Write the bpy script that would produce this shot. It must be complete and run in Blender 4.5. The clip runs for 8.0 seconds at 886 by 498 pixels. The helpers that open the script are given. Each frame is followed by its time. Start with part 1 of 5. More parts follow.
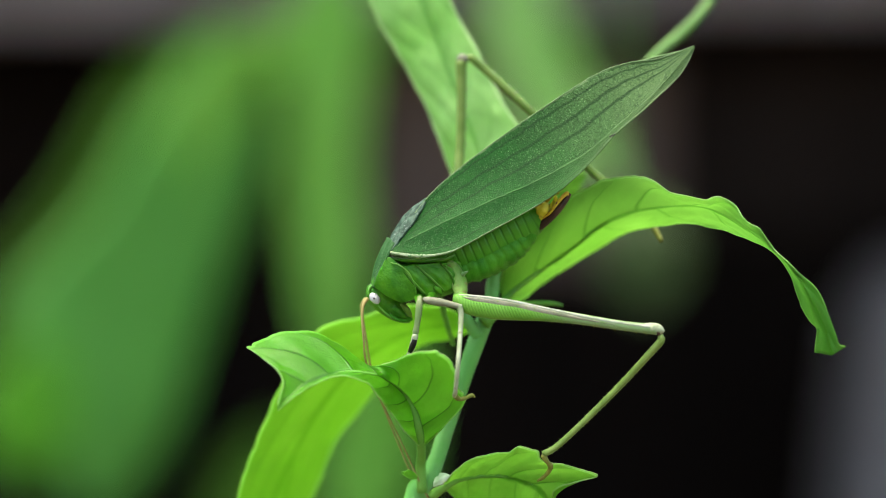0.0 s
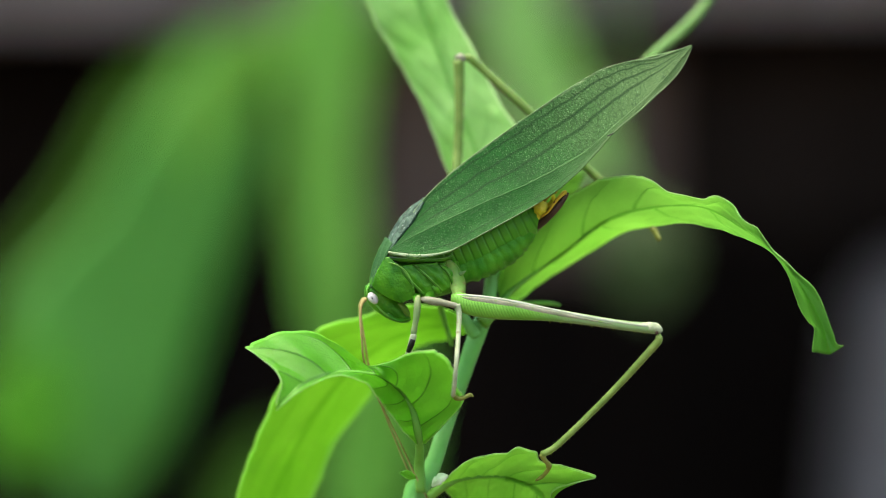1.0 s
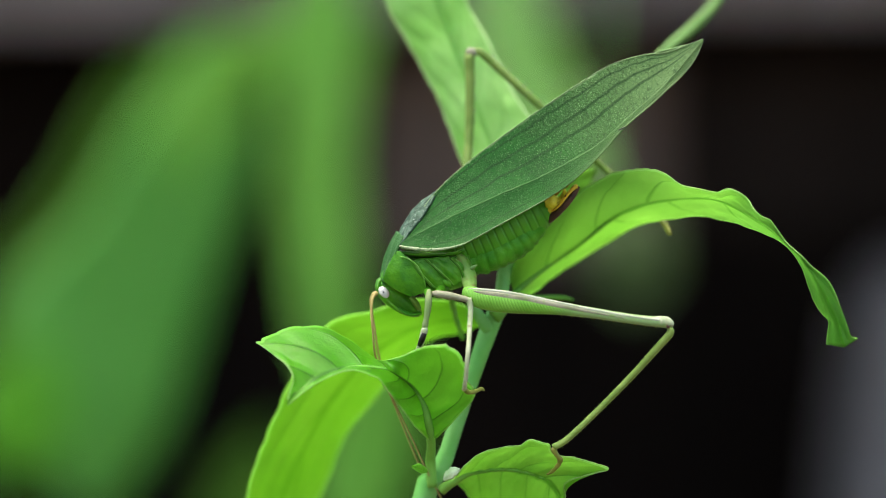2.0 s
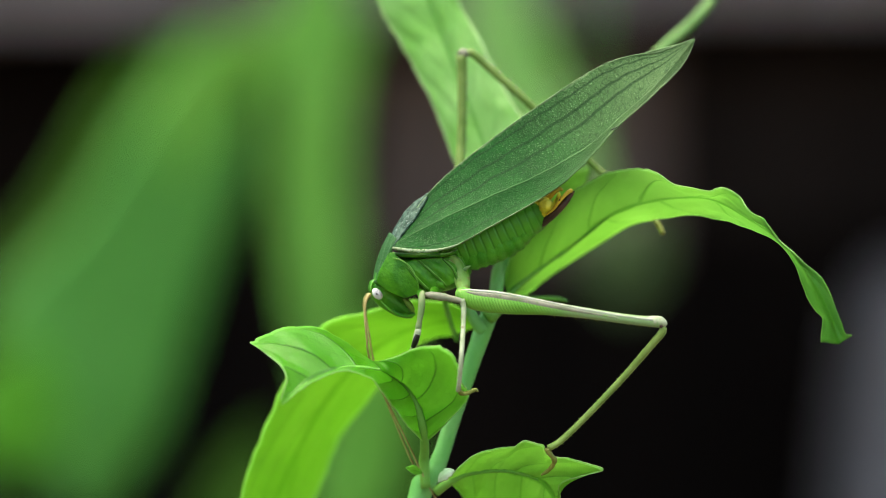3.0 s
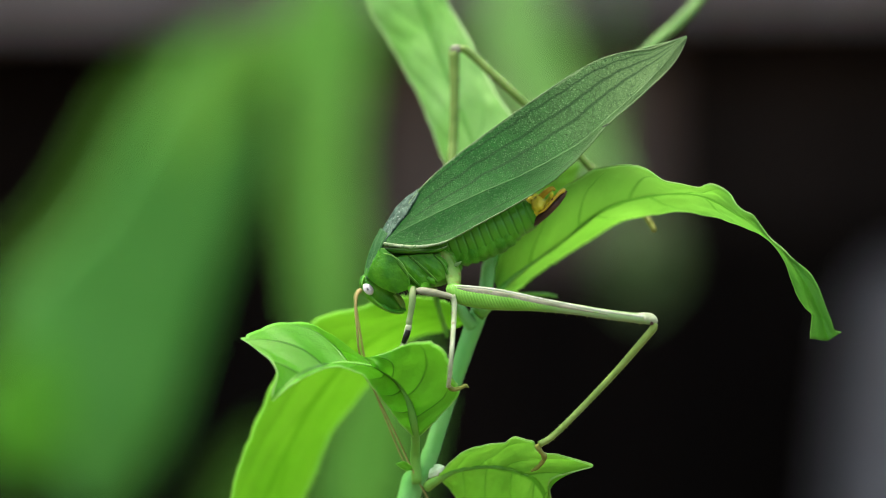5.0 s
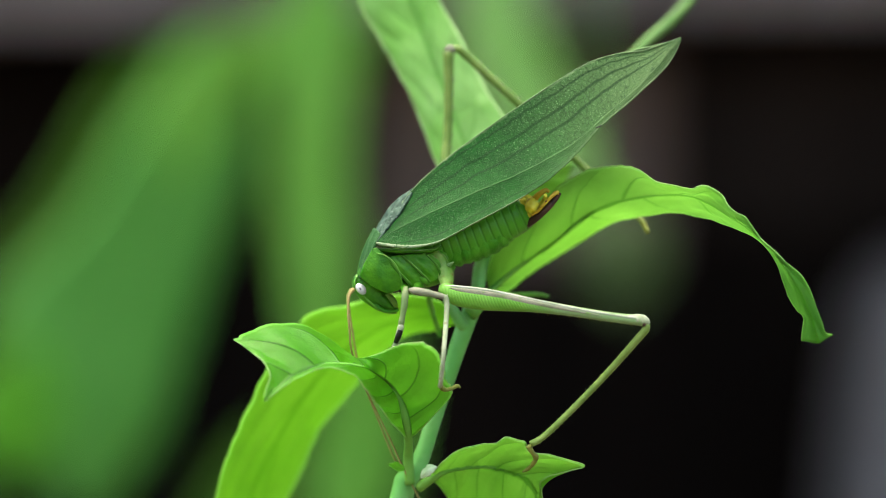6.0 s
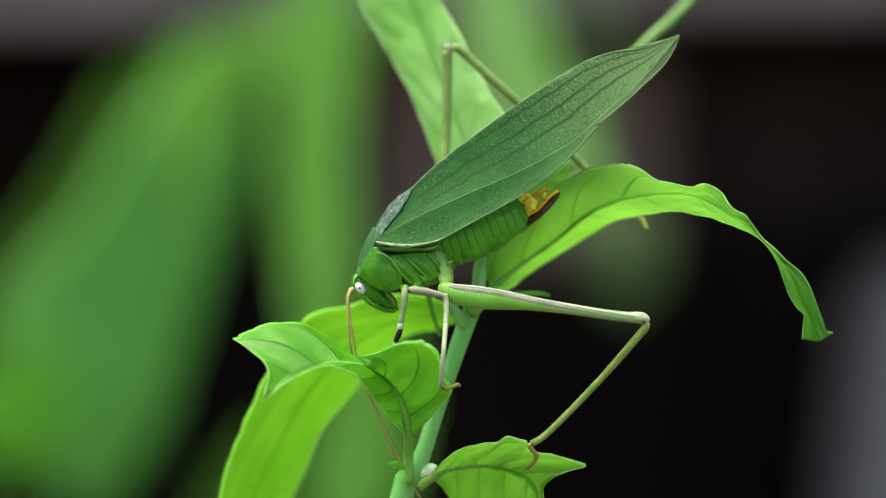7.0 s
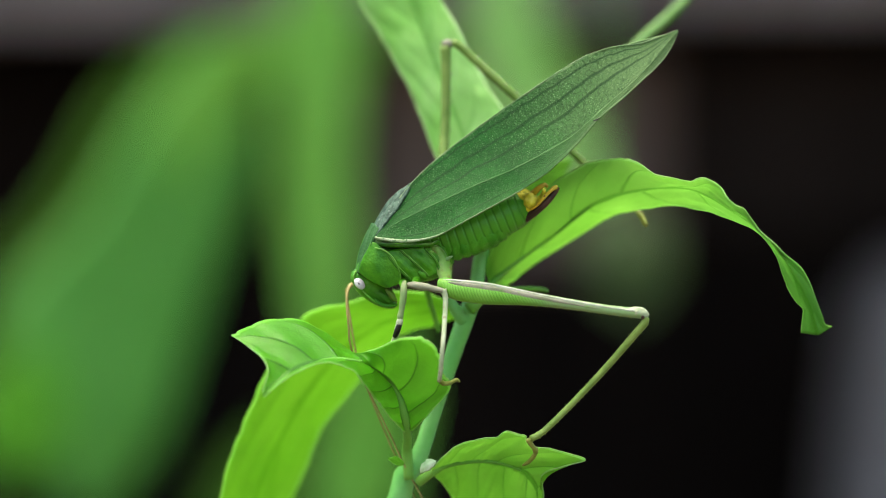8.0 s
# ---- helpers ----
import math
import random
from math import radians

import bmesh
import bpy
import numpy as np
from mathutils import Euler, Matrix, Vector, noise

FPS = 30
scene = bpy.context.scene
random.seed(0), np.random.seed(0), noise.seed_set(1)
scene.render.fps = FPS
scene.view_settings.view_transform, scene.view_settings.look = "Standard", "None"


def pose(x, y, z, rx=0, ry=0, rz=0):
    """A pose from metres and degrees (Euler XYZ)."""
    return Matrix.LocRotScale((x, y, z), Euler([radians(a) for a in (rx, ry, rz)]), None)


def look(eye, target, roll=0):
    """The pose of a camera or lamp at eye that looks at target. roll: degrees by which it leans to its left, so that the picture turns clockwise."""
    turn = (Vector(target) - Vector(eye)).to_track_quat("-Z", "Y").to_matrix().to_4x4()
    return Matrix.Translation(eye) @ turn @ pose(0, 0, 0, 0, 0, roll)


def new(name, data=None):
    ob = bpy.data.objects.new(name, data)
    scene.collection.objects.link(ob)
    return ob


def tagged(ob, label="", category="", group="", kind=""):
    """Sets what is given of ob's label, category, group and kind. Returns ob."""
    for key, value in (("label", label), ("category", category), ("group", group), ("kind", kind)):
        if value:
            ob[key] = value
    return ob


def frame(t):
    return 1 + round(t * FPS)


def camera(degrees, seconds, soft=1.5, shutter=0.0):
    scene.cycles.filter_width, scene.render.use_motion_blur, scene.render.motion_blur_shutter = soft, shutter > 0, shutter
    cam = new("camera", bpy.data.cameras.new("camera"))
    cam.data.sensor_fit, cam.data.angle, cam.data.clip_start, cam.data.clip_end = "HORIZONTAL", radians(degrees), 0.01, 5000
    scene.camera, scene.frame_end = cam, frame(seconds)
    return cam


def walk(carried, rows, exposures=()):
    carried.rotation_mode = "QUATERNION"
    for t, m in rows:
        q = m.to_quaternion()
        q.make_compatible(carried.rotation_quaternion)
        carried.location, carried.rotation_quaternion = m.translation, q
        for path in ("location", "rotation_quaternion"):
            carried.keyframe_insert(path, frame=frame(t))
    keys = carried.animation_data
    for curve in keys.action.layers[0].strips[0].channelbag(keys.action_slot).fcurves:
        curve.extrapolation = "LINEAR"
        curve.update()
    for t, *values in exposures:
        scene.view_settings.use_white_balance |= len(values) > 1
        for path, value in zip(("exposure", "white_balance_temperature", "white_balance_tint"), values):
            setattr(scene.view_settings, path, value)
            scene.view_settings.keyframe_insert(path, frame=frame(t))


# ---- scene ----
# The plan is in millimetres round a point 0.70 m above the ground: x to the right, y away from the camera, z up.
LEVEL = 0.70
AWAY = 0.3025

cam = camera(22.0, 8.0, soft=0.7)
cam.data.dof.use_dof = True
cam.data.dof.focus_distance = 0.3017
cam.data.dof.aperture_fstop = 6.8
STAND = pose(0, -AWAY, LEVEL, 90, 0, 0)
walk(cam, [(0.0, STAND), (8.0, STAND)], [(0.0, 1.40, 7050, 3), (8.0, 1.40, 7050, 3)])

# ---- light: a bright overcast day ----
world = bpy.data.worlds.new("sky")
scene.world = world
world.use_nodes = True
sky = world.node_tree.nodes.new("ShaderNodeTexSky")
sky.sky_type = "NISHITA"
sky.sun_disc = False
sky.sun_elevation = radians(79)
sky.sun_rotation = radians(-95)
sky.air_density, sky.dust_density = 1.0, 5.0
back = world.node_tree.nodes["Background"]
back.inputs["Strength"].default_value = 0.20
world.node_tree.links.new(sky.outputs["Color"], back.inputs["Color"])
sun = new("sun", bpy.data.lights.new("sun", "SUN"))
sun.data.energy = 1.35
sun.data.angle = radians(70)
sun.data.color = (1.0, 0.95, 0.84)
sun.matrix_world = look((-0.35, -0.05, 2.7), (0, 0, 0.7))


# ---- materials ----
def graph(name):
    m = bpy.data.materials.new(name)
    m.use_nodes = True
    t = m.node_tree
    t.nodes.clear()
    return m, t


def node(t, kind, values=None, **props):
    n = t.nodes.new("ShaderNode" + kind)
    for k, v in props.items():
        setattr(n, k, v)
    for k, v in (values or {}).items():
        if isinstance(v, bpy.types.NodeSocket):
            t.links.new(v, n.inputs[k])
        else:
            n.inputs[k].default_value = v
    return n


def calc(t, op, a, b=0.0, c=0.0):
    n = node(t, "Math", operation=op)
    for i, v in enumerate((a, b, c)):
        if isinstance(v, bpy.types.NodeSocket):
            t.links.new(v, n.inputs[i])
        else:
            n.inputs[i].default_value = v
    return n.outputs[0]


def ramp(t, v, a, b, lo=0.0, hi=1.0):
    n = node(t, "MapRange", {"Value": v, "From Min": a, "From Max": b, "To Min": lo, "To Max": hi}, interpolation_type="SMOOTHSTEP")
    return n.outputs[0]


def blend(t, fac, a, b):
    n = node(t, "Mix", data_type="RGBA")
    for i, v in ((0, fac), (6, a), (7, b)):
        if isinstance(v, bpy.types.NodeSocket):
            t.links.new(v, n.inputs[i])
        else:
            n.inputs[i].default_value = (*v, 1) if isinstance(v, tuple) else v
    return n.outputs[2]


def grain(t, where, scale, detail=4.0, rough=0.55):
    return node(t, "TexNoise", {"Vector": where, "Scale": scale, "Detail": detail, "Roughness": rough}).outputs["Fac"]


def place(t):
    return node(t, "TexCoord").outputs["Object"]


def along_across(t):
    s = node(t, "SeparateXYZ", {"Vector": node(t, "TexCoord").outputs["UV"]})
    return s.outputs[0], s.outputs[1]


def finish(t, shader):
    t.links.new(shader, node(t, "OutputMaterial").inputs["Surface"])


def leaf_material(name, deep, light, vein, veins=7.0, slant=0.9, glow=0.5, gloss=0.42, relief=0.45, sheen=0.3, ribs=0.6, tip=None):
    """A thin living leaf: midrib, side veins that fork and fade, a fine net, quilted flesh, light passing through."""
    m, t = graph(name)
    u, v = along_across(t)
    where = place(t)
    big = grain(t, where, 45.0, 3.0)
    mott = grain(t, where, 140.0, 4.0, 0.6)
    fine = grain(t, where, 700.0, 5.0)
    side = calc(t, "ABSOLUTE", calc(t, "SUBTRACT", calc(t, "MULTIPLY", v, 2.0), 1.0))
    wob = calc(t, "MULTIPLY", calc(t, "SUBTRACT", grain(t, where, 90.0), 0.5), 0.22)
    offset = calc(t, "MULTIPLY", calc(t, "GREATER_THAN", v, 0.5), 0.37)
    bent = calc(t, "MULTIPLY", calc(t, "POWER", side, 1.5), slant)
    run = calc(t, "ADD", calc(t, "SUBTRACT", calc(t, "MULTIPLY", u, veins), bent), calc(t, "ADD", wob, offset))
    dist = calc(t, "ABSOLUTE", calc(t, "SUBTRACT", calc(t, "FRACT", run), 0.5))
    thin = calc(t, "ADD", 0.425, calc(t, "MULTIPLY", side, 0.04))
    rib = calc(t, "MULTIPLY", node(t, "MapRange", {"Value": dist, "From Min": thin, "From Max": 0.498}, interpolation_type="SMOOTHSTEP").outputs[0],
               ramp(t, side, 1.0, 0.55, 0.25, 1.0))
    quilt = ramp(t, dist, 0.5, 0.1)
    mid = ramp(t, side, 0.075, 0.025)
    lines = calc(t, "MAXIMUM", calc(t, "MULTIPLY", rib, ribs), mid)
    bend = node(t, "VectorMath", {0: where, 1: node(t, "VectorMath", {0: node(t, "TexNoise", {"Vector": where, "Scale": 300.0}).outputs["Color"], "Scale": 0.0012}, operation="SCALE").outputs[0]}, operation="ADD").outputs[0]
    net = node(t, "TexVoronoi", {"Vector": bend, "Scale": 1250.0}, feature="DISTANCE_TO_EDGE").outputs["Distance"]
    netm = calc(t, "MULTIPLY", ramp(t, net, 0.09, 0.0), ramp(t, mott, 0.35, 0.65))
    pillow = ramp(t, net, 0.0, 0.45)
    c = blend(t, ramp(t, big, 0.28, 0.72), deep, light)
    # tip: deeper green towards the end, put in for weaker light there
    if tip:
        c = blend(t, ramp(t, calc(t, "ADD", u, calc(t, "MULTIPLY", mott, 0.15)), 0.55, 0.85), c, tip)
    c = blend(t, calc(t, "MULTIPLY", ramp(t, mott, 0.4, 0.75), 0.45), c, tuple(0.72 * a for a in deep))
    c = blend(t, calc(t, "MULTIPLY", fine, 0.25), c, deep)
    c = blend(t, calc(t, "MULTIPLY", netm, 0.10), c, vein)
    c = blend(t, calc(t, "MULTIPLY", lines, 0.85), c, vein)
    h = calc(t, "ADD", calc(t, "MULTIPLY", lines, -1.0), calc(t, "ADD", calc(t, "MULTIPLY", netm, -0.06), calc(t, "MULTIPLY", fine, 0.4)))
    h = calc(t, "ADD", h, calc(t, "ADD", calc(t, "MULTIPLY", pillow, 0.05), calc(t, "MULTIPLY", quilt, 1.3)))
    bump = node(t, "Bump", {"Height": h, "Strength": relief, "Distance": 0.0004}).outputs[0]
    rim = ramp(t, calc(t, "ADD", side, calc(t, "MULTIPLY", mott, 0.03)), 0.95, 0.99)
    c = blend(t, calc(t, "MULTIPLY", rim, 0.75), c, tuple(min(0.8, 1.5 * a + 0.06) for a in light))
    skin = node(t, "BsdfPrincipled", {"Base Color": c, "Roughness": ramp(t, mott, 0.25, 0.75, gloss - 0.08, gloss + 0.12), "Normal": bump,
                                      "Specular IOR Level": sheen})
    through_light = node(t, "Gamma", {"Color": c, "Gamma": 0.47}).outputs[0]
    inner = node(t, "BsdfTranslucent", {"Color": through_light, "Normal": bump})
    finish(t, node(t, "MixShader", {0: glow, 1: skin.outputs[0], 2: inner.outputs[0]}).outputs[0])
    return m


def skin_material(name, deep, light, spots=None, gloss=0.4, scale=260.0, relief=0.35, glow=0.0, dapple=0.0, shine=0.28, soft=0.0):
    """Waxy insect skin or plant stem, grained at two scales."""
    m, t = graph(name)
    where = place(t)
    big, fine = grain(t, where, scale), grain(t, where, scale * 6, 6.0)
    c = blend(t, ramp(t, big, 0.32, 0.68), deep, light)
    c = blend(t, calc(t, "MULTIPLY", fine, 0.3), c, deep)
    if spots:
        c = blend(t, ramp(t, grain(t, where, scale * 2.2, 2.0), 0.60, 0.72), c, spots)
    pits = node(t, "TexVoronoi", {"Vector": where, "Scale": scale * 8}, feature="F1").outputs["Distance"]
    h = calc(t, "ADD", calc(t, "MULTIPLY", fine, 0.8), calc(t, "MULTIPLY", pits, dapple))
    bump = node(t, "Bump", {"Height": h, "Strength": relief, "Distance": 0.0003}).outputs[0]
    skin = node(t, "BsdfPrincipled", {"Base Color": c, "Roughness": ramp(t, fine, 0.2, 0.8, gloss - 0.05, gloss + 0.15), "Normal": bump, "Specular IOR Level": shine,
                                      "Subsurface Weight": soft, "Subsurface Radius": (0.6, 1.0, 0.25), "Subsurface Scale": 0.0009})
    if glow:
        inner = node(t, "BsdfTranslucent", {"Color": c, "Normal": bump})
        finish(t, node(t, "MixShader", {0: glow, 1: skin.outputs[0], 2: inner.outputs[0]}).outputs[0])
    else:
        finish(t, skin.outputs[0])
    return m


def wing_material(name, deep, light, vein, long=55.0, wide=13.0):
    """A leathery fore-wing: main veins along it, cross veins, a fine mesh of cells."""
    m, t = graph(name)
    u, v = along_across(t)
    where = place(t)
    spot = node(t, "CombineXYZ", {"X": calc(t, "MULTIPLY", u, long), "Y": calc(t, "MULTIPLY", v, wide)}).outputs[0]
    warp = node(t, "TexNoise", {"Vector": spot, "Scale": 0.25, "Detail": 3.0}).outputs["Color"]
    bent = node(t, "VectorMath", {0: spot, 1: node(t, "VectorMath", {0: warp, "Scale": 1.2}, operation="SCALE").outputs[0]}, operation="ADD").outputs[0]
    tall = node(t, "VectorMath", {0: bent, 1: (1.5, 0.8, 1.0)}, operation="MULTIPLY").outputs[0]
    cells = node(t, "TexVoronoi", {"Vector": tall, "Scale": 2.7, "Randomness": 0.75}, feature="DISTANCE_TO_EDGE").outputs["Distance"]
    dots = node(t, "TexVoronoi", {"Vector": bent, "Scale": 4.0, "Randomness": 0.8}, feature="F1").outputs["Distance"]
    mesh_line = ramp(t, cells, 0.09, 0.015)
    coarse = node(t, "TexVoronoi", {"Vector": bent, "Scale": 1.25, "Randomness": 0.95}, feature="DISTANCE_TO_EDGE").outputs["Distance"]
    coarse_line = ramp(t, coarse, 0.07, 0.01)
    tone = node(t, "SeparateXYZ", {"Vector": node(t, "TexVoronoi", {"Vector": tall, "Scale": 2.7, "Randomness": 0.75}, feature="F1").outputs["Color"]}).outputs[0]
    speck = calc(t, "MULTIPLY", ramp(t, dots, 0.42, 0.14), ramp(t, tone, 0.1, 0.8, 0.35, 1.25))
    stray = calc(t, "MULTIPLY", calc(t, "SUBTRACT", node(t, "TexNoise", {"Vector": spot, "Scale": 0.16, "Detail": 3.0}).outputs["Fac"], 0.5), 0.12)
    side = calc(t, "ADD", calc(t, "SUBTRACT", calc(t, "MULTIPLY", v, 2.0), 1.0), calc(t, "MULTIPLY", stray, ramp(t, u, 0.02, 0.2)))
    out = calc(t, "ABSOLUTE", side)
    jit = calc(t, "MULTIPLY", node(t, "TexNoise", {"Vector": spot, "Scale": 0.5, "Detail": 3.0}).outputs["Fac"], 3.4)
    cross_ph = calc(t, "FRACT", calc(t, "ADD", calc(t, "MULTIPLY", u, 64.0), calc(t, "ADD", jit, calc(t, "MULTIPLY", side, -1.2))))
    cross_line = calc(t, "MULTIPLY", ramp(t, calc(t, "ABSOLUTE", calc(t, "SUBTRACT", cross_ph, 0.5)), 0.38, 0.48), ramp(t, tone, 0.2, 0.7))
    patchy = ramp(t, grain(t, where, 150.0, 2.0), 0.42, 0.62)
    mid = ramp(t, out, 0.022, 0.006)
    second = ramp(t, calc(t, "ABSOLUTE", calc(t, "SUBTRACT", side, calc(t, "ADD", 0.30, calc(t, "MULTIPLY", u, 0.12)))), 0.042, 0.008)
    third = ramp(t, calc(t, "ABSOLUTE", calc(t, "SUBTRACT", side, 0.62)), 0.042, 0.008)
    fourth = ramp(t, calc(t, "ABSOLUTE", calc(t, "SUBTRACT", side, calc(t, "SUBTRACT", 0.92, calc(t, "MULTIPLY", u, 0.1)))), 0.03, 0.006)
    fifth = ramp(t, calc(t, "ABSOLUTE", calc(t, "ADD", side, 0.72)), 0.03, 0.008)
    rim = ramp(t, out, 0.965, 0.99)
    veins = calc(t, "MAXIMUM", calc(t, "MAXIMUM", second, third), calc(t, "MAXIMUM", fourth, fifth))
    lines = calc(t, "MAXIMUM", mid, calc(t, "MULTIPLY", veins, 0.12))
    tip = ramp(t, calc(t, "ADD", u, calc(t, "MULTIPLY", grain(t, where, 120.0), 0.25)), 0.42, 1.10)
    margin = calc(t, "MULTIPLY", ramp(t, side, -0.66, -0.80), ramp(t, u, 0.45, 0.8))
    big = grain(t, where, 70.0)
    c = blend(t, ramp(t, big, 0.3, 0.7), deep, light)
    c = blend(t, calc(t, "MULTIPLY", ramp(t, grain(t, where, 330.0, 3.0), 0.4, 0.7), 0.4), c, tuple(0.5 * a for a in deep))
    c = blend(t, calc(t, "MULTIPLY", tone, 0.18), c, light)
    c = blend(t, calc(t, "MULTIPLY", tip, 0.85), c, (0.125, 0.225, 0.08))
    c = blend(t, calc(t, "MULTIPLY", margin, 0.75), c, (0.20, 0.30, 0.14))
    c = blend(t, calc(t, "MULTIPLY", speck, calc(t, "ADD", 0.42, calc(t, "MULTIPLY", patchy, 0.38))), c, vein)
    c = blend(t, calc(t, "MULTIPLY", mesh_line, calc(t, "ADD", 0.20, calc(t, "MULTIPLY", tip, 0.28))), c, tuple(0.4 * a for a in deep))
    c = blend(t, calc(t, "MULTIPLY", coarse_line, 0.38), c, tuple(0.35 * a for a in deep))
    c = blend(t, calc(t, "MULTIPLY", cross_line, calc(t, "ADD", 0.12, calc(t, "MULTIPLY", patchy, 0.45))), c, tuple(0.4 * a for a in deep))
    c = blend(t, calc(t, "MULTIPLY", lines, 0.28), c, vein)
    c = blend(t, calc(t, "MULTIPLY", veins, 0.70), c, tuple(0.4 * a for a in deep))
    c = blend(t, calc(t, "MULTIPLY", rim, 0.8), c, (0.16, 0.27, 0.11))
    h = calc(t, "ADD", calc(t, "MULTIPLY", mesh_line, -0.25), calc(t, "ADD", calc(t, "MULTIPLY", speck, 0.7), calc(t, "ADD", calc(t, "MULTIPLY", cross_line, -0.3), calc(t, "MULTIPLY", lines, 0.7))))
    bump = node(t, "Bump", {"Height": h, "Strength": 0.85, "Distance": 0.00028}).outputs[0]
    skin = node(t, "BsdfPrincipled", {"Base Color": c, "Roughness": 0.45, "Normal": bump, "Specular IOR Level": 0.13})
    inner = node(t, "BsdfTranslucent", {"Color": c, "Normal": bump})
    finish(t, node(t, "MixShader", {0: 0.12, 1: skin.outputs[0], 2: inner.outputs[0]}).outputs[0])
    return m


def banded_material(name, deep, light, line, count, gloss=0.38, chevron=0.0, mark=0.45, relief=0.5, end=None):
    """Skin with dark creases across its length."""
    m, t = graph(name)
    u, v = along_across(t)
    where = place(t)
    big, fine = grain(t, where, 220.0), grain(t, where, 1500.0, 5.0)
    lean = calc(t, "MULTIPLY", calc(t, "ABSOLUTE", calc(t, "SUBTRACT", v, 0.5)), chevron)
    ph = calc(t, "FRACT", calc(t, "ADD", calc(t, "MULTIPLY", u, count), calc(t, "ADD", lean, calc(t, "MULTIPLY", big, 0.25))))
    crease = ramp(t, calc(t, "ABSOLUTE", calc(t, "SUBTRACT", ph, 0.5)), 0.28, 0.5)
    c = blend(t, ramp(t, big, 0.3, 0.7), deep, light)
    c = blend(t, calc(t, "MULTIPLY", crease, mark), c, line)
    c = blend(t, calc(t, "MULTIPLY", fine, 0.25), c, deep)
    if end:
        c = blend(t, ramp(t, calc(t, "ADD", u, calc(t, "MULTIPLY", big, 0.1)), 0.45, 0.68), c, end)
    h = calc(t, "ADD", calc(t, "MULTIPLY", crease, -1.0), calc(t, "MULTIPLY", fine, 0.3))
    bump = node(t, "Bump", {"Height": h, "Strength": relief, "Distance": 0.0003}).outputs[0]
    skin = node(t, "BsdfPrincipled", {"Base Color": c, "Roughness": gloss, "Normal": bump, "Specular IOR Level": 0.28})
    finish(t, skin.outputs[0])
    return m


def rough_material(name, deep, light, scale, gloss=0.85, relief=0.6, boards=0.0):
    """Earth, concrete or weathered boards."""
    m, t = graph(name)
    where = place(t)
    if boards:
        where = node(t, "VectorMath", {0: where, 1: (1.0, 1.0, boards)}, operation="MULTIPLY").outputs[0]
    big, fine = grain(t, where, scale), grain(t, where, scale * 14, 6.0)
    c = blend(t, ramp(t, big, 0.3, 0.7), deep, light)
    c = blend(t, calc(t, "MULTIPLY", fine, 0.5), c, deep)
    bump = node(t, "Bump", {"Height": fine, "Strength": relief, "Distance": 0.01}).outputs[0]
    finish(t, node(t, "BsdfPrincipled", {"Base Color": c, "Roughness": gloss, "Normal": bump, "Specular IOR Level": 0.15}).outputs[0])
    return m


LEAF = leaf_material("fresh_leaf", (0.09, 0.39, 0.014), (0.155, 0.49, 0.030), (0.035, 0.155, 0.010), veins=8.0, gloss=0.30, glow=0.70, sheen=0.45, ribs=0.9)
LEAF_BRIGHT = leaf_material("bright_leaf", (0.12, 0.40, 0.020), (0.20, 0.52, 0.042), (0.06, 0.25, 0.012), veins=6.0, gloss=0.40, glow=0.78, sheen=0.3, ribs=0.75)
# The hanging half's weaker light is put into its tip colour.
LEAF_ARCH = leaf_material("arching_leaf", (0.125, 0.385, 0.028), (0.20, 0.495, 0.056), (0.058, 0.24, 0.014), veins=7.0, gloss=0.40, glow=0.80, sheen=0.3, ribs=0.8, tip=(0.078, 0.285, 0.032))
LEAF_SOFT = leaf_material("soft_leaf", (0.098, 0.36, 0.010), (0.145, 0.44, 0.018), (0.06, 0.25, 0.005), veins=3.5, slant=2.6, glow=0.62, gloss=0.6, relief=0.2, ribs=0.9)
LEAF_PALE = leaf_material("pale_leaf", (0.20, 0.50, 0.09), (0.40, 0.68, 0.27), (0.12, 0.37, 0.06), veins=7.0, slant=1.6, glow=0.6, relief=0.25, ribs=0.7)
LEAF_DEEP = leaf_material("deep_leaf", (0.070, 0.285, 0.042), (0.112, 0.37, 0.066), (0.117, 0.37, 0.07), veins=8.0, glow=0.4, gloss=0.6)
# Shade on the small hanging leaf is put into this dark green.
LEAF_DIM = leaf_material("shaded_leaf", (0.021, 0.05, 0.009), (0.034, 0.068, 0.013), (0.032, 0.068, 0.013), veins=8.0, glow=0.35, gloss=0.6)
LEAF_OLIVE = leaf_material("olive_leaf", (0.040, 0.135, 0.004), (0.065, 0.18, 0.007), (0.065, 0.18, 0.007), veins=8.0, glow=0.4, gloss=0.6)
LEAF_MOSS = leaf_material("moss_leaf", (0.070, 0.295, 0.012), (0.105, 0.38, 0.022), (0.105, 0.38, 0.022), veins=8.0, glow=0.4, gloss=0.6)
LEAF_SAGE = leaf_material("sage_leaf", (0.125, 0.39, 0.045), (0.175, 0.48, 0.075), (0.175, 0.47, 0.075), veins=8.0, glow=0.5, gloss=0.6)
LEAF_LIME = leaf_material("lime_leaf", (0.14, 0.40, 0.05), (0.20, 0.50, 0.08), (0.20, 0.50, 0.08), veins=8.0, glow=0.4, gloss=0.6)
MARGIN = skin_material("leaf_margin", (0.36, 0.60, 0.20), (0.52, 0.72, 0.34), gloss=0.4, scale=300.0, glow=0.6)
STEM = skin_material("green_stem", (0.125, 0.42, 0.085), (0.225, 0.53, 0.175), gloss=0.45, scale=120.0, glow=0.12)
# For the upper stem: shade from above is put into this darker olive.
STEM_DIM = skin_material("dimmed_stem", (0.085, 0.19, 0.045), (0.13, 0.255, 0.075), gloss=0.5, scale=150.0, shine=0.15)
